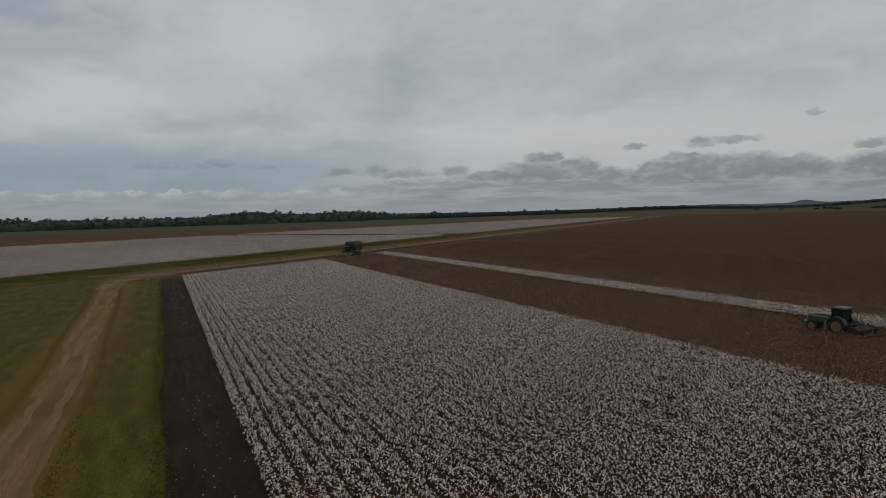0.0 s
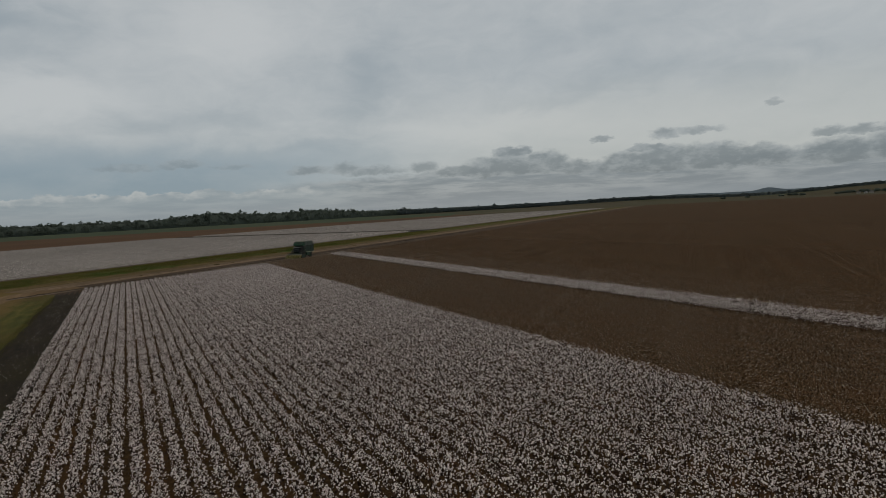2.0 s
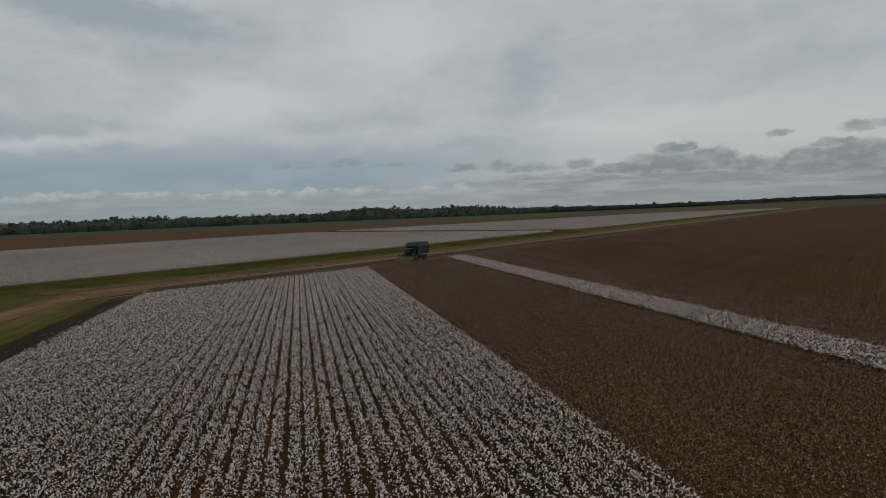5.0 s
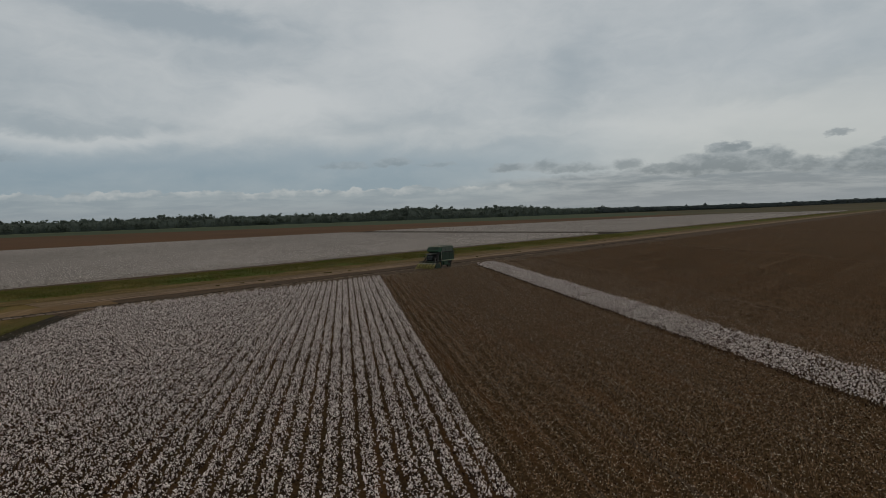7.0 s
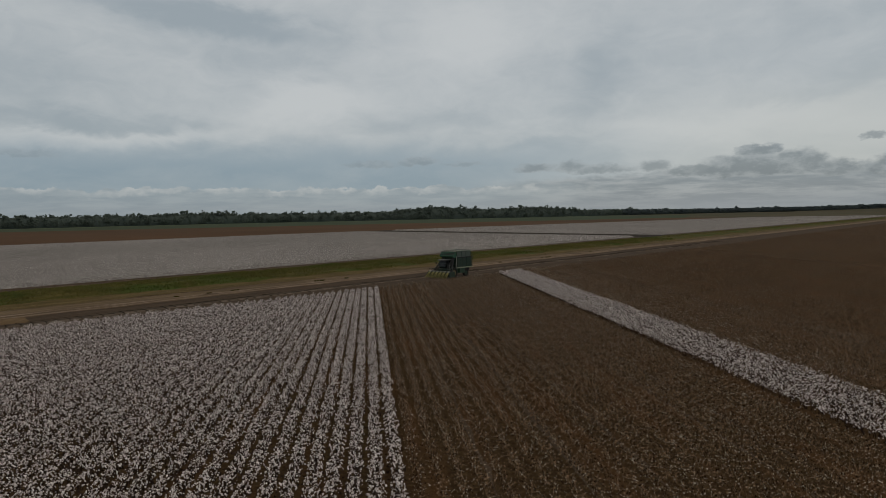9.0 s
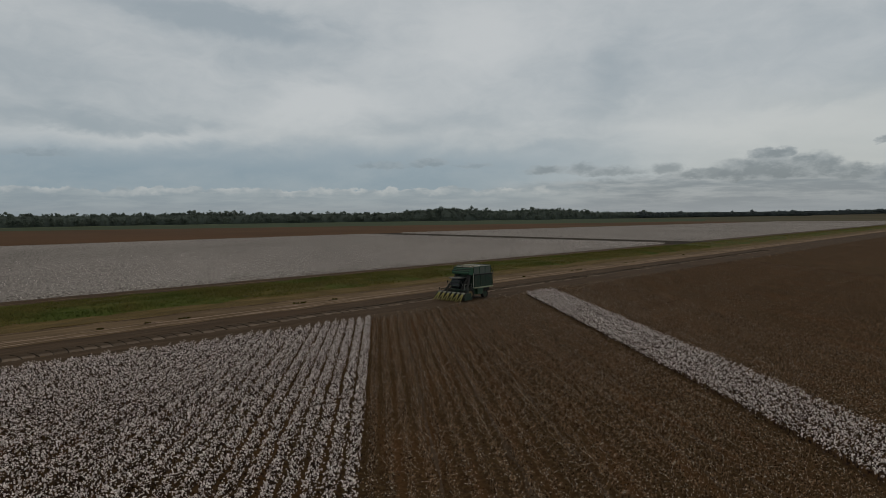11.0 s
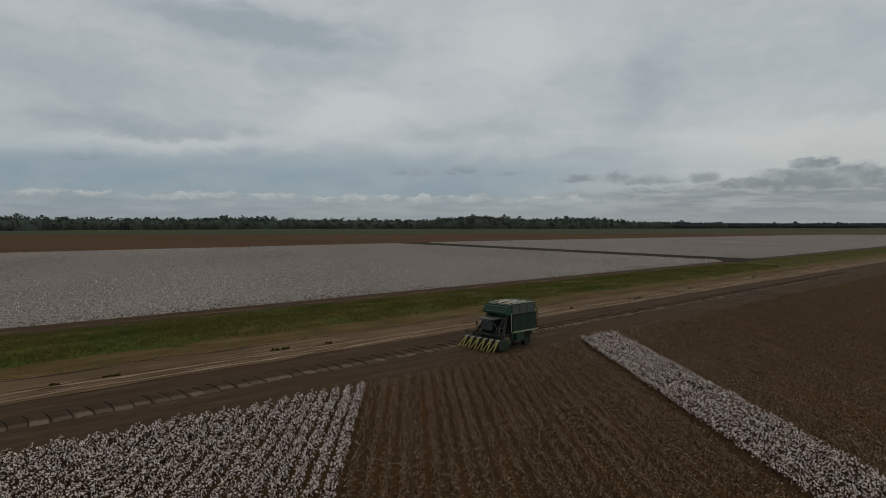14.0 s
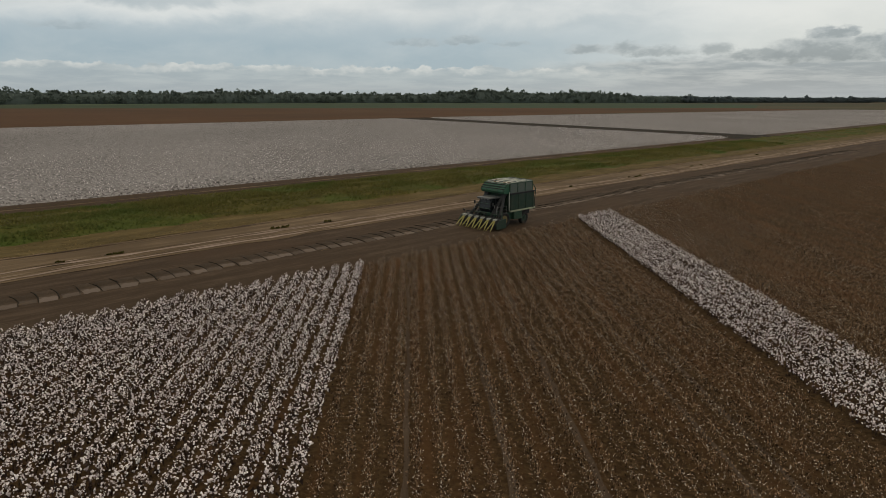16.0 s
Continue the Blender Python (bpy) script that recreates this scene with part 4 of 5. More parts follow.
def farm_house(x, y, rz, wdt, dep, hgt, lab):
    root = new("farm_house")
    root.matrix_world = pose(x, y, 0, 0, 0, rz)
    bm = bmesh.new()
    box(bm, -wdt / 2, wdt / 2, -dep / 2, dep / 2, 0, hgt)
    part("wall", bm, WHITE, root)
    bm = bmesh.new()
    prism(bm, [(-dep / 2 - 0.6, hgt), (0, hgt + dep * 0.28), (dep / 2 + 0.6, hgt), (0, hgt + 0.1)], -wdt / 2 - 0.5, wdt / 2 + 0.5)
    part("roof", bm, ROOFM, root)
    for k in (-0.3, 0.0, 0.3):
        bm = bmesh.new()
        box(bm, k * wdt - 0.8, k * wdt + 0.8, -dep / 2 - 0.06, -dep / 2 + 0.02, 1.0, 2.2)
        part("window", bm, GLASS, root)
    return tagged(root, lab, "house")


def farm():
    base = Vector((0, -190, 0))
    def at(az, d):
        return base.x - 36 + d * math.sin(radians(az)), base.y + d * math.cos(radians(az))
    for az, d, rz, wd, dp, h, lab in ((59.55, 2000, 30, 17, 9, 4.0, "pale farm house among dark trees"), (60.35, 2040, 30, 22, 10, 4.6, "long pale farm shed among dark trees"), (60.0, 1960, 20, 10, 6, 3.2, "small pale farm shed among dark trees")):
        x, y = at(az, d)
        farm_house(x, y, rz, wd, dp, h, lab)
    for k, (az, d, h, w) in enumerate(((58.2, 1990, 8, 12), (58.55, 2010, 9, 14), (58.9, 1980, 11, 15), (59.2, 2020, 10, 14), (59.75, 2050, 12, 15), (60.1, 2070, 11, 16), (60.7, 2060, 12, 16), (61.2, 2050, 11, 15),
                                      (54.4, 2100, 7, 14), (55.0, 2120, 11, 15), (55.4, 2100, 10, 16), (55.9, 2110, 8, 16), (52.0, 2300, 7, 14), (50.2, 2300, 7, 15))):
        x, y = at(az, d)
        lone_tree(x, y, h, w, 70 + k)


# ---- machines ----
def wheel(parent, x, y, r, wd, rim, name="wheel"):
    """A lugged tyre with its rim, axle along x."""
    hub = new(name)
    hub.parent = parent
    hub.location = (x, y, r)
    bm = bmesh.new()
    prof = [(r * 0.62, -wd / 2 * 0.8), (r * 0.86, -wd / 2), (r * 0.97, -wd / 2 * 0.8), (r, 0), (r * 0.97, wd / 2 * 0.8), (r * 0.86, wd / 2), (r * 0.62, wd / 2 * 0.8)]
    seg = 28
    ring = [[bm.verts.new((b, a * math.cos(2 * math.pi * i / seg), a * math.sin(2 * math.pi * i / seg))) for a, b in prof] for i in range(seg)]
    for i in range(seg):
        for j in range(len(prof)):
            k = (j + 1) % len(prof)
            bm.faces.new((ring[i][j], ring[i][k], ring[(i + 1) % seg][k], ring[(i + 1) % seg][j]))
    for i in range(22):
        a = 2 * math.pi * i / 22
        for s in (-1, 1):
            m = Matrix.Rotation(a + (0.07 if s > 0 else 0), 4, "X") @ Matrix.Translation((s * wd * 0.24, 0, r * 0.985)) @ Matrix.Rotation(0.5 * s, 4, "Z")
            box(bm, -wd * 0.25, wd * 0.25, -r * 0.03, r * 0.03, -r * 0.04, r * 0.035, m=m)
    bmesh.ops.recalc_face_normals(bm, faces=bm.faces[:])
    part("tyre", bm, BLACK, hub)
    bm = bmesh.new()
    side = -1 if x < 0 else 1
    tube(bm, (-wd * 0.36, 0, 0), (wd * 0.36, 0, 0), r * 0.60, seg=24)
    tube(bm, (side * wd * 0.30, 0, 0), (side * wd * 0.46, 0, 0), r * 0.22, r * 0.18, 12)
    for i in range(8):
        a = 2 * math.pi * i / 8
        tube(bm, (side * wd * 0.34, math.cos(a) * r * 0.42, math.sin(a) * r * 0.42), (side * wd * 0.42, math.cos(a) * r * 0.42, math.sin(a) * r * 0.42), r * 0.05, seg=6)
    part("rim", bm, rim, hub, "yellow steel rim")
    return hub


def cotton_picker(m):
    root = new("cotton_picker")
    root.matrix_world = m
    P = lambda nm, bm, mat, par=root, lab="", sm=False: part(nm, bm, mat, par, lab, sm)
    # chassis, engine and axles
    bm = bmesh.new()
    box(bm, -1.25, 1.25, -3.6, 2.3, 1.05, 1.75, 0.06)
    box(bm, -0.5, 0.5, 1.2, 3.2, 0.9, 1.25, 0.04)
    P("chassis", bm, DARKGREEN)
    bm = bmesh.new()
    tube(bm, (-1.7, 1.6, 0.95), (1.7, 1.6, 0.95), 0.2)
    tube(bm, (-1.5, -2.5, 0.75), (1.5, -2.5, 0.75), 0.14)
    P("axle", bm, DARK)
    bm = bmesh.new()
    box(bm, -1.5, 1.5, -3.9, -1.0, 1.1, 2.0, 0.08)
    P("engine_housing", bm, DARK)
    for s in (-1, 1):
        bm = bmesh.new()
        box(bm, s * 1.35 - 0.3, s * 1.35 + 0.3, -1.4, 0.4, 0.75, 1.7, 0.1)
        P("fuel_tank", bm, MACHGREEN)
    for x, y, r, wd in ((-1.85, 1.6, 0.95, 0.62), (1.85, 1.6, 0.95, 0.62), (-1.6, -2.5, 0.72, 0.5), (1.6, -2.5, 0.72, 0.5)):
        wheel(root, x, y, r, wd, RIMY if y > 0 else DARKGREEN)
    # basket
    bm = bmesh.new()
    prism(bm, [(-4.0, 1.95), (0.45, 1.95), (0.6, 2.3), (0.6, 4.0), (-4.0, 4.0)], -2.1, 2.1)
    bmesh.ops.bevel(bm, geom=bm.edges[:], offset=0.05, segments=1, affect="EDGES")
    basket = P("basket", bm, DARKGREEN)
    for s in (-1, 1):
        for k in range(4):
            bm = bmesh.new()
            y = -3.75 + k * 1.4
            box(bm, s * 2.115 - 0.025, s * 2.115 + 0.025, y - 0.04, y + 0.04, 2.05, 3.96)
            P("rib", bm, DARKGREEN, basket)
        bm = bmesh.new()
        tube(bm, (s * 2.05, 0.74, 1.9), (s * 2.05, 0.80, 3.5), 0.05, seg=8)
        tube(bm, (s * 2.05, 0.80, 3.5), (s * 1.95, 0.62, 4.25), 0.05, seg=8)
        P("corner_pipe", bm, PALE, basket, "pale pipe at the corner of the basket")
        bm = bmesh.new()
        tube(bm, (s * 2.05, -4.12, 2.1), (s * 2.1, -4.2, 4.3), 0.06, seg=8)
        tube(bm, (s * 2.1, -4.2, 4.3), (s * 1.8, -4.05, 4.85), 0.06, seg=8)
        P("rear_guard", bm, DARKGREEN, basket)
        bm = bmesh.new()
        box(bm, s * 1.75 - 0.35, s * 1.75 + 0.35, -1.7, -0.2, 0.8, 1.85, 0.08)
        P("side_box", bm, MACHGREEN, root, "green tool box between the wheels")
        bm = bmesh.new()
        tube(bm, (s * 2.7, 2.9, 1.2), (s * 1.45, 1.35, 3.3), 0.09, 0.07, 8)
        tube(bm, (s * 1.45, 1.35, 3.3), (s * 1.3, 1.0, 3.95), 0.07, 0.07, 8)
        P("lift_arm", bm, DARKGREEN, root)
        bm = bmesh.new()
        box(bm, s * 2.16 - 0.07, s * 2.16 + 0.07, -4.1, 0.7, 1.82, 2.0, 0.02)
        P("side_rail", bm, STRIPE, basket, "pale side rail")
        bm = bmesh.new()
        box(bm, s * 1.88 - 0.03, s * 1.88 + 0.03, -3.8, 0.55, 4.0, 5.22)
        P("mesh_side", bm, GREYMESH, basket, "grey mesh side panel")
        for k in range(4):
            bm = bmesh.new()
            y = -3.78 + k * 1.43
            box(bm, s * 1.92 - 0.04, s * 1.92 + 0.04, y - 0.05, y + 0.05, 3.97, 5.28)
            P("upright", bm, MACHGREEN, basket)
        bm = bmesh.new()
        box(bm, s * 2.05 - 0.12, s * 2.05 + 0.12, -4.1, 0.65, 3.92, 4.1, 0.02)
        P("ledge", bm, DARK, basket)
        bm = bmesh.new()
        box(bm, s * 1.9 - 0.05, s * 1.9 + 0.05, -3.9, 0.6, 5.2, 5.3, 0.02)
        P("top_rail", bm, MACHGREEN, basket)
    for y in (-3.86, 0.56):
        bm = bmesh.new()
        box(bm, -1.9, 1.9, y - 0.03, y + 0.03, 3.97, 5.22)
        P("mesh_end", bm, GREYMESH if y < 0 else MACHGREEN, basket)
    bm = bmesh.new()
    prism(bm, [(-3.85, 5.23), (0.5, 5.23), (0.4, 5.34), (-1.7, 5.42), (-3.75, 5.34)], -1.84, 1.84)
    lid = P("lid", bm, PALE, basket, "pale mesh lid dusted with lint")
    for k in range(5):
        bm = bmesh.new()
        y = -3.6 + k * 0.98
        box(bm, -1.86, 1.86, y - 0.04, y + 0.04, 5.33, 5.44)
        P("lid_bar", bm, GREYMESH, lid)
    bm = bmesh.new()
    rngl = np.random.default_rng(3)
    for k in range(34):
        r = bmesh.ops.create_icosphere(bm, subdivisions=1, radius=rngl.uniform(0.08, 0.2))
        bmesh.ops.transform(bm, matrix=Matrix.Translation((rngl.uniform(-1.7, 1.7), rngl.uniform(-0.7, 0.75), 5.33)) @ Matrix.Diagonal((1.3, 1.2, 0.5, 1)), verts=r["verts"])
    P("lint_heap", bm, LINT, lid, "lint caught on the lid")
    # square hood with a round lip over the cab
    bm = bmesh.new()
    pts = [(0.6, 4.02), (1.25, 4.02), (1.5, 4.12), (1.62, 4.35), (1.55, 4.62), (1.3, 4.8), (1.05, 5.15), (0.6, 5.2)]
    prism(bm, pts, -1.85, 1.85)
    P("front_hood", bm, LIPGREEN, basket, "green hood over the cab")
    for zz, yy in ((4.66, 1.56), (4.9, 1.32), (5.16, 1.1)):
        bm = bmesh.new()
        tube(bm, (-1.88, yy, zz), (1.88, yy, zz), 0.05, seg=6)
        P("hood_bar", bm, DARK, basket)
    for x in (-1.8, -0.9, 0, 0.9, 1.8):
        bm = bmesh.new()
        tube(bm, (x, 0.9, 5.24), (x, 1.66, 4.4), 0.045, seg=6)
        P("hood_rib", bm, DARKGREEN, basket)
    # cab
    cab = new("cab")
    cab.parent = root
    bm = bmesh.new()
    prism(bm, [(1.0, 1.8), (2.75, 1.8), (2.95, 2.3), (2.65, 3.5), (1.0, 3.5)], -0.85, 0.85)
    bmesh.ops.bevel(bm, geom=bm.edges[:], offset=0.06, segments=2, affect="EDGES")
    P("windows", bm, GLASS, cab, "dark tinted cab glass")
    bm = bmesh.new()
    box(bm, -1.05, 1.05, 0.95, 3.2, 3.5, 3.66, 0.06)
    P("roof", bm, GREYROOF, cab, "flat grey cab roof")
    for x in (-0.7, -0.25, 0.25, 0.7):
        bm = bmesh.new()
        box(bm, x - 0.09, x + 0.09, 3.12, 3.24, 3.42, 3.54, 0.02)
        P("roof_lamp", bm, STEEL, cab)
    for z in (2.35, 2.95):
        bm = bmesh.new()
        tube(bm, (-1.0, 3.05, z), (1.0, 3.05, z), 0.03, seg=6)
        P("window_bar", bm, MACHGREEN, cab)
    for x in (-0.87, 0.87):
        bm = bmesh.new()
        tube(bm, (x, 2.95, 2.2), (x, 2.65, 3.5), 0.05, seg=6)
        tube(bm, (x, 1.05, 1.8), (x, 1.05, 3.5), 0.06, seg=6)
        tube(bm, (x, 1.95, 1.8), (x, 1.9, 3.5), 0.04, seg=6)
        P("post", bm, DARK, cab)
    bm = bmesh.new()
    box(bm, -0.95, 0.95, 0.95, 2.95, 1.55, 1.85, 0.05)
    P("floor", bm, MACHGREEN, cab)
    for s in (-1, 1):
        bm = bmesh.new()
        tube(bm, (s * 0.9, 2.8, 2.9), (s * 1.5, 3.1, 3.0), 0.025, seg=6)
        box(bm, s * 1.5 - 0.12, s * 1.5 + 0.12, 3.06, 3.12, 2.75, 3.15, 0.02)
        P("mirror", bm, DARK, cab)
        bm = bmesh.new()
        for k in range(5):
            box(bm, s * 1.25 - 0.22, s * 1.25 + 0.22, 1.95, 2.3, 0.6 + 0.25 * k, 0.63 + 0.25 * k)
        tube(bm, (s * 1.5, 2.3, 0.5), (s * 1.5, 2.3, 2.7), 0.03, seg=6)
        tube(bm, (s * 1.02, 2.3, 0.5), (s * 1.02, 2.3, 2.7), 0.03, seg=6)
        P("ladder", bm, STEEL, root)
    bm = bmesh.new()
    box(bm, -1.9, -0.9, 0.9, 2.9, 1.62, 1.72, 0.02)
    box(bm, 0.9, 1.9, 0.9, 2.9, 1.62, 1.72, 0.02)
    P("walkway", bm, DARKGREEN)
    for s in (-1, 1):
        bm = bmesh.new()
        for y in (1.0, 1.9, 2.8):
            tube(bm, (s * 1.85, y, 1.7), (s * 1.85, y, 2.6), 0.025, seg=6)
        tube(bm, (s * 1.85, 1.0, 2.6), (s * 1.85, 2.8, 2.6), 0.025, seg=6)
        tube(bm, (s * 1.85, 1.0, 2.15), (s * 1.85, 2.8, 2.15), 0.02, seg=6)
        P("handrail", bm, STEEL)
    # air ducts from the picking units up to the basket
    for x in (-2.5, -1.5, -1.15, 1.15, 1.5, 2.5):
        bm = bmesh.new()
        side = -1 if x < 0 else 1
        top = side * (1.2 + 0.22 * (abs(x) - 1.0))
        tube(bm, (x, 3.0, 1.1), (x * 0.85, 2.4, 1.9), 0.2, 0.2, 8)
        tube(bm, (x * 0.85, 2.4, 1.9), (top, 1.15, 3.6), 0.2, 0.2, 8)
        tube(bm, (top, 1.15, 3.6), (top, 0.9, 4.1), 0.2, 0.22, 8)
        P("air_duct", bm, DARK)
    # header: tool bar and six picking units
    bm = bmesh.new()
    box(bm, -3.15, 3.15, 2.55, 2.85, 0.85, 1.15, 0.04)
    P("tool_bar", bm, DARKGREEN)
    for k in range(6):
        x = -2.5 + k
        unit = new("picking_unit")
        unit.parent = root
        unit.location = (x, 0, 0)
        bm = bmesh.new()
        prism(bm, [(2.6, 0.3), (4.0, 0.25), (4.1, 0.9), (3.7, 1.3), (2.7, 1.4)], -0.40, 0.40)
        bmesh.ops.bevel(bm, geom=bm.edges[:], offset=0.05, segments=1, affect="EDGES")
        P("body", bm, DARK, unit)
        bm = bmesh.new()
        box(bm, -0.2, 0.2, 3.55, 4.0, 1.2, 1.42, 0.05)
        P("cap", bm, PALE, unit, "pale grey cap")
        for s in (-1, 1):
            bm = bmesh.new()
            a, b = Vector((s * 0.08, 3.9, 1.22)), Vector((s * 0.34, 5.0, 0.12))
            for q in range(3):
                p0, p1 = a.lerp(b, q / 3), a.lerp(b, (q + 1) / 3)
                r0, r1 = 0.075 + 0.02 * (q == 1), 0.085 - 0.028 * q
                tube(bm, p0, p1, r0, r1, 8)
            P("divider", bm, YELLOW, unit, "yellow pointed row divider")
    for s in (-1, 1):
        bm = bmesh.new()
        prism(bm, [(2.5, 0.3), (4.1, 0.25), (4.2, 0.8), (3.7, 1.3), (2.6, 1.4)], s * 3.1 - 0.06, s * 3.1 + 0.06)
        P("side_shield", bm, DARKGREEN)
        bm = bmesh.new()
        tube(bm, (s * 3.0, 3.4, 1.3), (s * 3.0, 3.4, 1.75), 0.03, seg=6)
        box(bm, s * 3.0 - 0.12, s * 3.0 + 0.12, 3.35, 3.45, 1.7, 1.95, 0.03)
        P("work_lamp", bm, DARK)
    for k in range(6):
        x = -2.5 + k
        bm = bmesh.new()
        pts = [Vector((x + 0.15, 3.5, 1.35)), Vector((x + 0.1, 3.2, 1.75)), Vector((x * 0.9, 2.8, 1.8)), Vector((x * 0.7, 2.45, 1.45))]
        for p, q in zip(pts, pts[1:]):
            tube(bm, p, q, 0.045, seg=6)
        P("hose", bm, BLACK)
    bm = bmesh.new()
    tube(bm, (-3.0, 3.05, 1.7), (3.0, 3.05, 1.7), 0.04, seg=6)
    for x in (-3.0, -1.8, -0.6, 0.6, 1.8, 3.0):
        tube(bm, (x, 3.05, 1.3), (x, 3.05, 1.7), 0.03, seg=6)
    P("header_rail", bm, DARKGREEN)
    # rear
    bm = bmesh.new()
    box(bm, -1.85, 1.85, -4.3, -3.9, 2.2, 2.35, 0.02)
    for x in (-1.8, 1.8):
        tube(bm, (x, -4.25, 2.3), (x, -4.25, 3.7), 0.04, seg=6)
    tube(bm, (-1.8, -4.25, 3.7), (1.8, -4.25, 3.7), 0.04, seg=6)
    P("rear_platform", bm, DARK)
    bm = bmesh.new()
    tube(bm, (1.3, -3.4, 1.9), (1.3, -3.4, 2.6), 0.09, 0.08)
    P("exhaust", bm, STEEL)
    return tagged(root, "green six-row cotton picker with yellow row dividers and tall basket", "harvester")


def tractor(m):
    root = new("tractor")
    root.matrix_world = m
    P = lambda nm, bm, mat, par=root, lab="", sm=False: part(nm, bm, mat, par, lab, sm)
    for x, y, r, wd in ((-0.95, 0.0, 0.95, 0.55), (0.95, 0.0, 0.95, 0.55), (-0.95, 2.85, 0.68, 0.42), (0.95, 2.85, 0.68, 0.42)):
        wheel(root, x, y, r, wd, RIMY)
    bm = bmesh.new()
    box(bm, -0.38, 0.38, -0.6, 3.2, 0.75, 1.25, 0.06)
    tube(bm, (-0.9, 0, 0.95), (0.9, 0, 0.95), 0.18)
    tube(bm, (-0.9, 2.85, 0.68), (0.9, 2.85, 0.68), 0.12)
    P("chassis", bm, DARK)
    bm = bmesh.new()
    prism(bm, [(0.95, 1.2), (3.75, 1.05), (3.85, 1.4), (3.6, 1.82), (2.6, 2.0), (0.95, 2.05)], -0.45, 0.45)
    bmesh.ops.bevel(bm, geom=bm.edges[:], offset=0.07, segments=2, affect="EDGES")
    P("hood", bm, MACHGREEN, root, "sloping green engine hood")
    for s in (-1, 1):
        bm = bmesh.new()
        box(bm, s * 0.46 - 0.015, s * 0.46 + 0.015, 1.2, 3.3, 1.72, 1.82)
        P("hood_stripe", bm, STRIPE, root, "pale stripe")
        bm = bmesh.new()
        pts = []
        for k in range(9):
            a = radians(10 + 20 * k)
            pts.append((1.1 * math.cos(a), 0.95 + 1.1 * math.sin(a)))
        for k in range(8, -1, -1):
            a = radians(10 + 20 * k)
            pts.append((1.03 * math.cos(a), 0.95 + 1.03 * math.sin(a)))
        prism(bm, pts, s * 0.95 - 0.32, s * 0.95 + 0.32)
        P("fender", bm, MACHGREEN)
        bm = bmesh.new()
        for k in range(3):
            box(bm, s * 0.95 - 0.2, s * 0.95 + 0.2, 1.15, 1.4, 0.5 + 0.3 * k, 0.54 + 0.3 * k)
        box(bm, s * 0.95 - 0.03, s * 0.95 + 0.03, 1.15, 1.4, 0.5, 1.4)
        P("step", bm, STEEL)
    cab = new("cab")
    cab.parent = root
    bm = bmesh.new()
    prism(bm, [(-0.6, 1.5), (0.8, 1.5), (0.88, 2.1), (0.74, 2.86), (-0.55, 2.86)], -0.68, 0.68)
    bmesh.ops.bevel(bm, geom=bm.edges[:], offset=0.05, segments=1, affect="EDGES")
    P("windows", bm, GLASS, cab, "dark tinted cab glass")
    bm = bmesh.new()
    prism(bm, [(-0.72, 2.84), (0.95, 2.84), (0.9, 2.98), (0.65, 3.05), (-0.6, 3.05), (-0.72, 2.96)], -0.76, 0.76)
    bmesh.ops.bevel(bm, geom=bm.edges[:], offset=0.04, segments=1, affect="EDGES")
    P("roof", bm, GREYROOF, cab, "greyish green cab roof")
    for x in (-0.68, 0.68):
        for y0, y1 in ((0.82, 0.75), (-0.6, -0.56), (0.1, 0.1)):
            bm = bmesh.new()
            tube(bm, (x, y0, 1.5), (x, y1, 2.88), 0.045, seg=6)
            P("post", bm, DARK, cab)
    bm = bmesh.new()
    tube(bm, (0.62, 1.15, 1.9), (0.62, 1.15, 3.0), 0.06)
    P("exhaust", bm, DARK)
    bm = bmesh.new()
    box(bm, -0.55, 0.55, 3.75, 4.5, 0.75, 1.0, 0.05)
    box(bm, -0.12, 0.12, 4.4, 4.85, 0.95, 1.05, 0.02)
    P("front_weight", bm, DARKGREEN)
    for k in range(2):
        bm = bmesh.new()
        s = -1 + 2 * k
        box(bm, s * 0.3 - 0.1, s * 0.3 + 0.1, 3.78, 3.84, 1.3, 1.5, 0.02)
        P("headlight", bm, PALE)
    return tagged(root, "green farm tractor with dark cab and yellow rims on picked rows", "tractor")


def mulcher(m):
    """The implement hitched behind the tractor."""
    root = new("stalk_mulcher")
    root.matrix_world = m
    bm = bmesh.new()
    prism(bm, [(-2.35, 0.35), (-1.45, 0.35), (-1.35, 0.75), (-1.5, 1.05), (-2.0, 1.12), (-2.4, 0.8)], -1.3, 1.3)
    bmesh.ops.bevel(bm, geom=bm.edges[:], offset=0.05, segments=1, affect="EDGES")
    part("hood", bm, DARK, root)
    for x, z in ((-0.5, 0.8), (0.5, 0.8), (0, 1.3)):
        bm = bmesh.new()
        tube(bm, (x, -1.4, z), (x, -0.5, z - 0.1), 0.06, seg=6)
        part("hitch_arm", bm, STEEL, root)
    for x in (-1.0, 0.0, 1.0):
        bm = bmesh.new()
        tube(bm, (x, -1.5, 1.0), (x * 0.4, -1.25, 1.65), 0.05, seg=6)
        tube(bm, (x * 0.4, -1.25, 1.65), (x * 0.5, -2.2, 1.1), 0.04, seg=6)
        part("frame_strut", bm, DARKGREEN, root)
    bm = bmesh.new()
    tube(bm, (-1.3, -2.9, 0.2), (1.3, -2.9, 0.2), 0.2, seg=14)
    for x in (-1.2, 1.2):
        box(bm, x - 0.05, x + 0.05, -3.0, -2.6, 0.15, 0.9)
    part("roller", bm, DARK, root)
    return tagged(root, "dark stalk mulcher hitched behind the tractor", "implement")


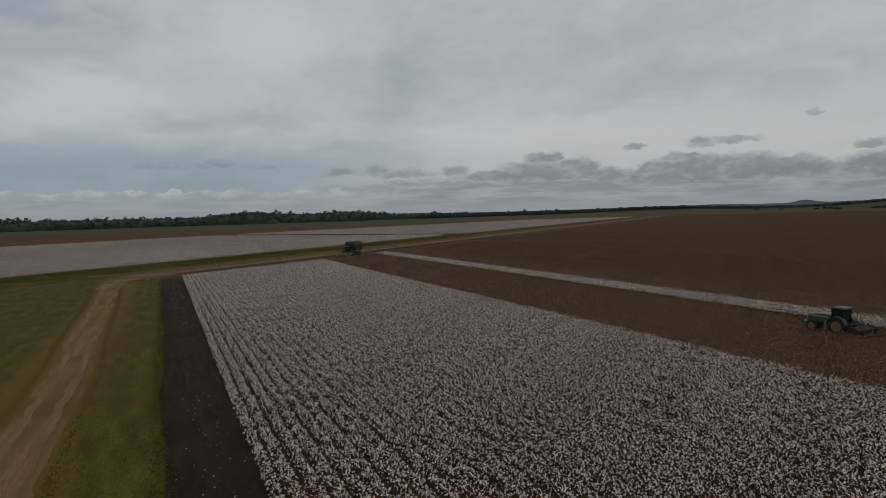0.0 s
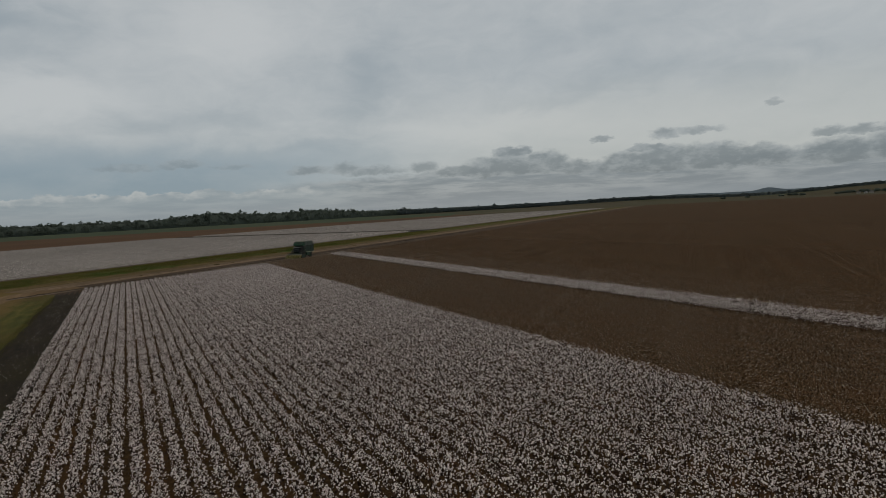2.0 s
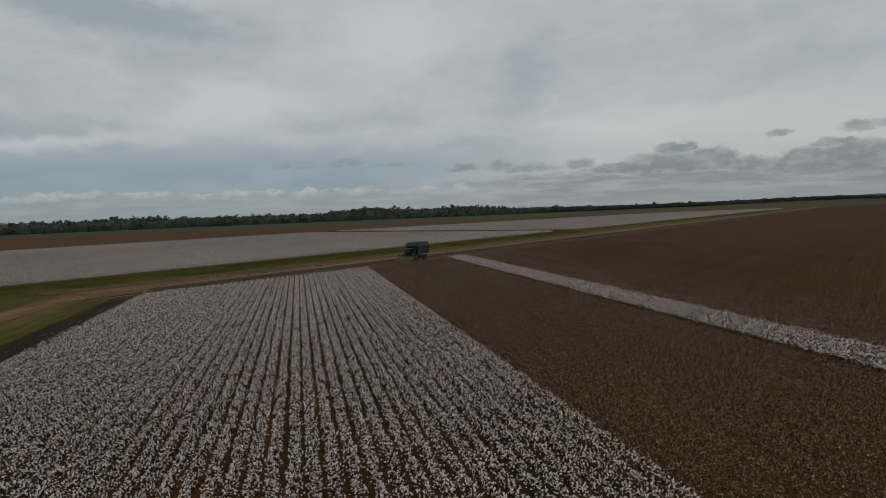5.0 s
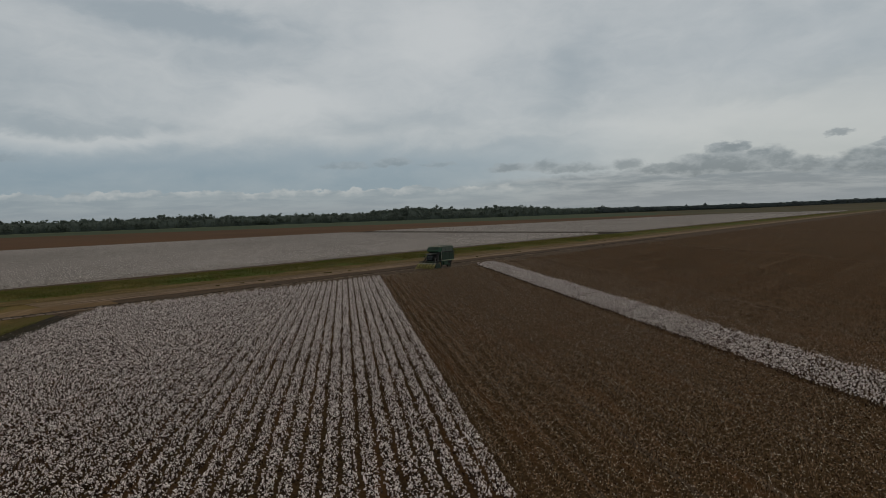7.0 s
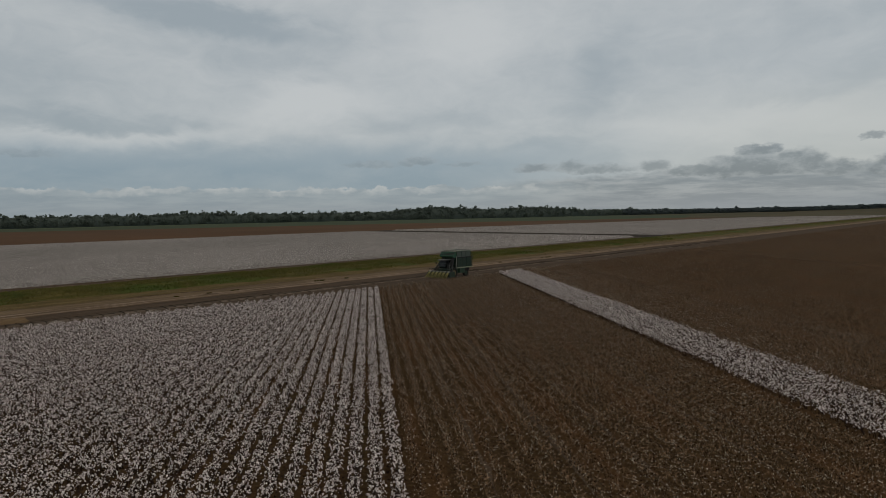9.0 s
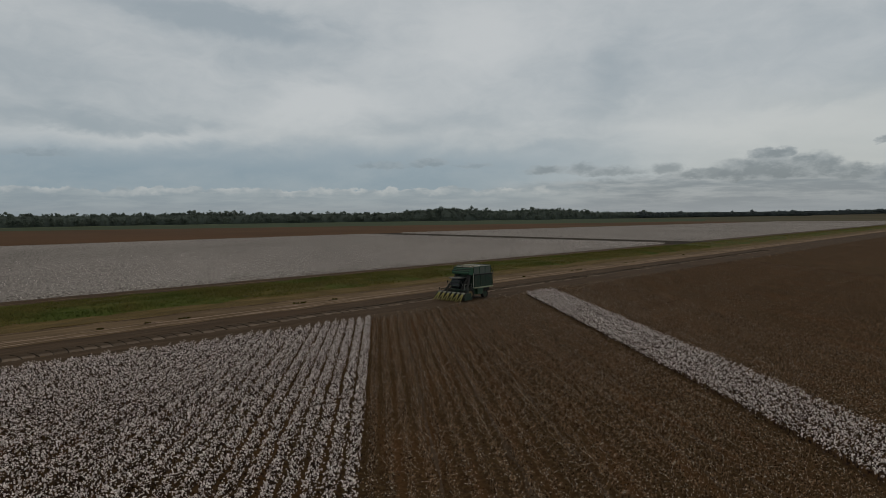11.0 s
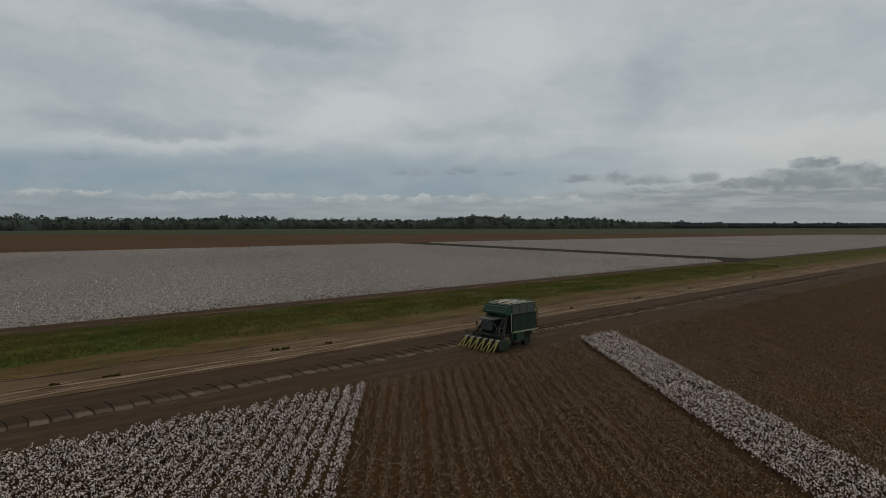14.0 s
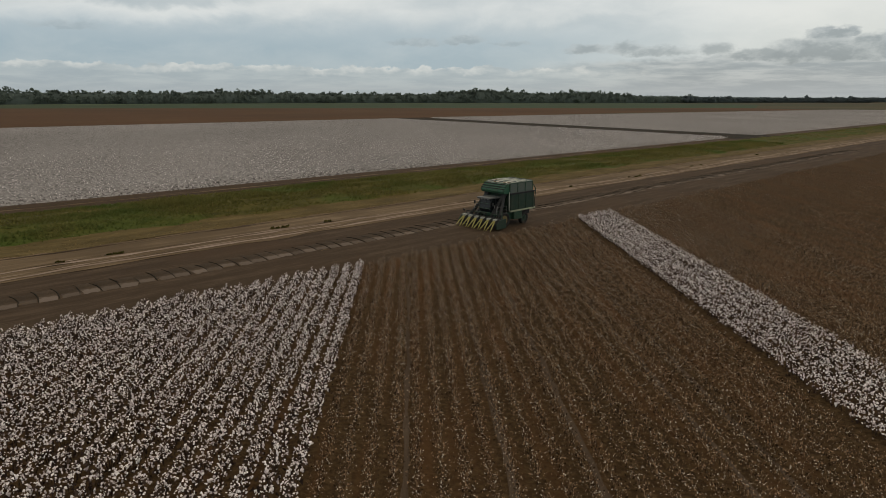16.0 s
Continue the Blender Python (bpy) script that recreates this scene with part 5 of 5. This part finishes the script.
# ---- small things ----
def mounds():
    """Shallow silt pads at the heads of the furrows, each with a bent little bank of dark earth beside it."""
    rng = np.random.default_rng(21)
    host = next(o for o in scene.objects if o.name == "headland")
    pads, banks, lips = [], [], []
    for k in range(6):
        verts = []
        for i in range(7):
            s = i / 6
            for j in range(10):
                q = j / 9
                e = min(s, 1 - s)
                h = 0.05 * min(1, e * 5) * min(1, 3 * (1 - q)) * min(1, 5 * q) + 0.02 * noise.noise(Vector((s * 3, q * 5, k * 5))) - 0.05 * (q > 0.97)
                bend = 0.28 * math.sin(q * 2.6) + 0.10 * noise.noise(Vector((q * 4, k, 3)))
                verts.append(((s - 0.5) * 1.30 + bend - 0.14, (q - 0.5) * 3.2 + 0.22 * noise.noise(Vector((s * 3, k, 9))), h + 0.02))
        faces = [(i * 10 + j, (i + 1) * 10 + j, (i + 1) * 10 + j + 1, i * 10 + j + 1) for i in range(6) for j in range(9)]
        pads.append(mesh_of("pad", verts, faces, [PAD], True))
        verts = []
        for i in range(11):
            s = i / 10
            bend = 0.28 * math.sin(s * 2.6) + 0.10 * noise.noise(Vector((s * 4, k, 3))) + 0.06 * noise.noise(Vector((s * 9, k, 7)))
            fat = 0.55 + 0.45 * math.sin(math.pi * s) + 0.3 * noise.noise(Vector((s * 6, k, 12)))
            for x, z in ((-0.075, -0.03), (-0.025, 0.085), (0.03, 0.08), (0.07, -0.03)):
                verts.append((bend - 0.14 + x * fat, (s - 0.5) * 3.5, z * fat if z > 0 else z))
        faces = [(i * 4 + j, i * 4 + j + 1, (i + 1) * 4 + j + 1, (i + 1) * 4 + j) for i in range(10) for j in range(3)]
        banks.append(mesh_of("earth_bank", verts, faces, [SOIL], True))
        # the dry crust along the lower end of the pad
        verts = []
        for i in range(9):
            s = i / 8
            y = -1.48 + 0.16 * math.sin(s * 3.1) + 0.22 * noise.noise(Vector((s * 3, k, 9))) + 0.07 * noise.noise(Vector((s * 8, k, 17)))
            fat = max(0.12, math.sin(math.pi * s) ** 0.6 * (0.75 + 0.8 * noise.noise(Vector((s * 5, k, 23)))))
            for dy, z in ((-0.10, -0.03), (-0.03, 0.06), (0.04, 0.055), (0.09, -0.02)):
                verts.append(((s - 0.5) * 1.15 - 0.30, y + dy * fat, z * fat if z > 0 else z))
        faces = [(i * 4 + j, (i + 1) * 4 + j, (i + 1) * 4 + j + 1, i * 4 + j + 1) for i in range(8) for j in range(3)]
        lips.append(mesh_of("silt_lip", verts, faces, [VERGE], True))
    u, k = -75.0, 0
    while u < 190:
        for me, du in ((pads[k % 6], 0.0), (banks[(k + 1) % 6], 0.72), (lips[(k + 2) % 6], 0.0)):
            o = new(me.name.split(".")[0], me)
            o.parent = host
            o.matrix_local = pose(*uw(u + du, 5.9 + rng.normal(0, 0.12), 0.03), 0, 0, 41 + rng.normal(0, 4)) @ Matrix.Diagonal((rng.uniform(0.95, 1.1), rng.uniform(0.85, 1.1), rng.uniform(0.5, 1.2), 1))
        u += rng.uniform(1.32, 1.54)
        k += 1


def clods():
    rng = np.random.default_rng(61)
    n = 4000
    p = np.stack([rng.uniform(-49, -44.6, n), rng.uniform(-200, -45, n), np.full(n, 0.05)], 1)
    ob = new("clods", soup("clods", *puffs(rng, p, 0.02, 0.05, 0.5), DIRT))
    tagged(ob, "dark soil clods on the harrowed strip", "soil", kind="stuff")
    m = 800
    p = np.stack([rng.normal(-46.6, 1.1, m), rng.uniform(-200, -50, m), np.full(m, 0.08)], 1)
    ob = new("lint_scraps", soup("lint_scraps", *leaves(rng, p, 0.03, 0.07), LINT))
    tagged(ob, "scraps of lint on the dark soil", "lint", kind="stuff")


def weeds():
    rng = np.random.default_rng(33)
    for x, y, s in ((-11.9, 12.5, 0.85), (-10.9, 13.3, 0.7), (-6.2, 16.7, 0.6), (-24.8, 0.5, 0.5), (-25.5, 0.1, 0.35), (-33.0, -6.8, 0.5), (-28.8, -2.8, 0.4), (50.2, 63.9, 0.8), (49.0, 62.6, 0.6), (47.4, 61.6, 0.4), (69, 82.3, 0.7), (72.5, 85.3, 0.6), (101, 113, 0.8), (32.5, 48.6, 0.5)):
        n = 42
        a, r = rng.uniform(0, 6.28, n), 0.55 * s * np.sqrt(rng.uniform(0, 1, n))
        p = np.stack([r * np.cos(a) * 1.1 + 0.25 * np.sin(3 * a), r * np.sin(a) * 0.8, rng.uniform(0.02, 0.3, n) * s], 1)
        ob = new("weed_clump", soup("weed_clump", *leaves(rng, p, 0.08, 0.2), BLADE))
        ob.matrix_world = pose(x, y, 0.05, 0, 0, 42)
        tagged(ob, "low dark weed clump on the dirt road", "weed", "weeds on the road")


def tuft_sheet(rng, p, material, label, r0, r1):
    ob = new("grass", soup("grass", *leaves(rng, p, r0, r1, 0.22), material))
    tagged(ob, label, "grass", kind="stuff")


def grass_tufts():
    rng = np.random.default_rng(44)
    n = 130000
    u = np.concatenate([rng.uniform(-110, 200, 110000), rng.uniform(200, 800, 20000)])
    w = 27.0 + 22.4 * rng.beta(1.5, 1.3, n)
    thick = np.array([noise.noise(Vector((a * 0.10, b * 0.28, 15))) + 0.5 * noise.noise(Vector((a * 0.5, b * 0.8, 3))) for a, b in zip(u, w)])
    keep = thick > rng.uniform(-0.7, 0.35, n)
    u, w, thick = u[keep], w[keep], thick[keep]
    n = len(u)
    z = 0.05 + 0.75 * np.maximum(0, np.sin((w - 24.2) / 26.0 * np.pi)) ** 1.3
    z = z + np.array([0.12 * noise.noise(Vector((a * 0.25, b * 0.5, 7))) + 0.22 * noise.noise(Vector((a * 0.08, b * 0.3, 9))) for a, b in zip(u, w)])
    x, y = u * DX - w * DY, u * DY + w * DX
    tall = rng.uniform(0.16, 0.42, n) * (1 + 1.3 * np.clip(thick, 0, 0.9))
    x, y = x + rng.normal(0, 0.12, n), y + rng.normal(0, 0.12, n)
    ang, wide = rng.uniform(0, math.pi, n), rng.uniform(0.07, 0.17, n)
    a = np.stack([x - np.cos(ang) * wide, y - np.sin(ang) * wide, z - 0.04], 1)
    b = np.stack([x + np.cos(ang) * wide, y + np.sin(ang) * wide, z - 0.04], 1)
    c = np.stack([x + rng.normal(0, 0.26, n), y + rng.normal(0, 0.26, n), z + 0.75 * tall], 1)
    ob = new("grass", soup("grass", np.stack([a, b, c], 1).reshape(-1, 3), np.arange(3 * n).reshape(-1, 3), REED))
    tagged(ob, "long green and yellow grass in clumps on the bank", "grass", kind="stuff")
    n = 14000
    u = rng.uniform(-110, 200, n)
    w = 21.6 + np.abs(rng.normal(0, 2.6, n))
    tuft_sheet(rng, np.stack([u * DX - w * DY, u * DY + w * DX, 0.13 + 0.55 * np.maximum(0, np.sin((w - 24.2) / 26.0 * np.pi)) ** 1.3], 1), STRAWBIT, "dry yellow grass along the road edge", 0.05, 0.16)
    n = 30000
    x, y = rng.uniform(-110, -48.9, n), rng.uniform(-200, -40, n)
    x = np.where(x > -50.2, -50.2 + np.abs(rng.normal(0, 0.6, n)), x)
    mid = np.array([track_mid(b) for b in y])
    keep = (np.abs(x - mid) > 2.9) & (y < np.array([row_end(a, 18) for a in x]))
    tuft_sheet(rng, np.stack([x, y, np.full(n, 0.05)], 1)[keep], BLADE, "tufts of rough grass in the paddock", 0.04, 0.13)
    n = 4500
    y = rng.uniform(-200, -60, n)
    side = np.where(rng.random(n) < 0.5, -1, 1)
    x = np.array([track_mid(b) for b in y]) + side * (2.6 + np.abs(rng.normal(0, 1.0, n)))
    tuft_sheet(rng, np.stack([x, y, np.full(n, 0.06)], 1), STRAWBIT, "dry yellow grass along the farm track", 0.03, 0.09)
    n = 12000
    y = rng.uniform(-200, -58, n)
    side = np.where(rng.random(n) < 0.5, -1, 1)
    x = np.array([track_mid(b) for b in y]) + side * (2.65 + rng.normal(0, 0.28, n))
    tuft_sheet(rng, np.stack([x, y, np.full(n, 0.02)], 1), BLADE, "short grass along the edges of the farm track", 0.03, 0.10)
    n = 9000
    x, y = -49.55 + rng.normal(0, 0.42, n), rng.uniform(-200, -46, n)
    tuft_sheet(rng, np.stack([x, y, np.full(n, 0.06)], 1), BLADE, "grass creeping over the edge of the dark soil", 0.04, 0.13)

    # weeds in broken lines along the bare margin of the far cotton
    n = 9000
    u, w = rng.uniform(-130, 200, n), np.where(rng.random(n) < 0.6, 50.4, 54.2) + rng.normal(0, 0.28, n)
    keep = np.array([noise.noise(Vector((a * 0.22, b * 0.5, 31))) for a, b in zip(u, w)]) > 0.12
    tuft_sheet(rng, np.stack([u * DX - w * DY, u * DY + w * DX, np.full(n, 0.16)], 1)[keep], BLADE, "low dark weeds along the bare dirt margin", 0.06, 0.2)


crop_rows()
far_cotton_edge()
woods()
hills()
farm()
cotton_picker(pose(15.4, 15.2, 0.0, 0, 0, 131))
tractor(pose(20.15, -168.5, 0.0, 0, 0, 3))
mulcher(pose(20.15, -168.6, 0.0, 0, 0, 3))
weeds()
grass_tufts()
clods()
mounds()
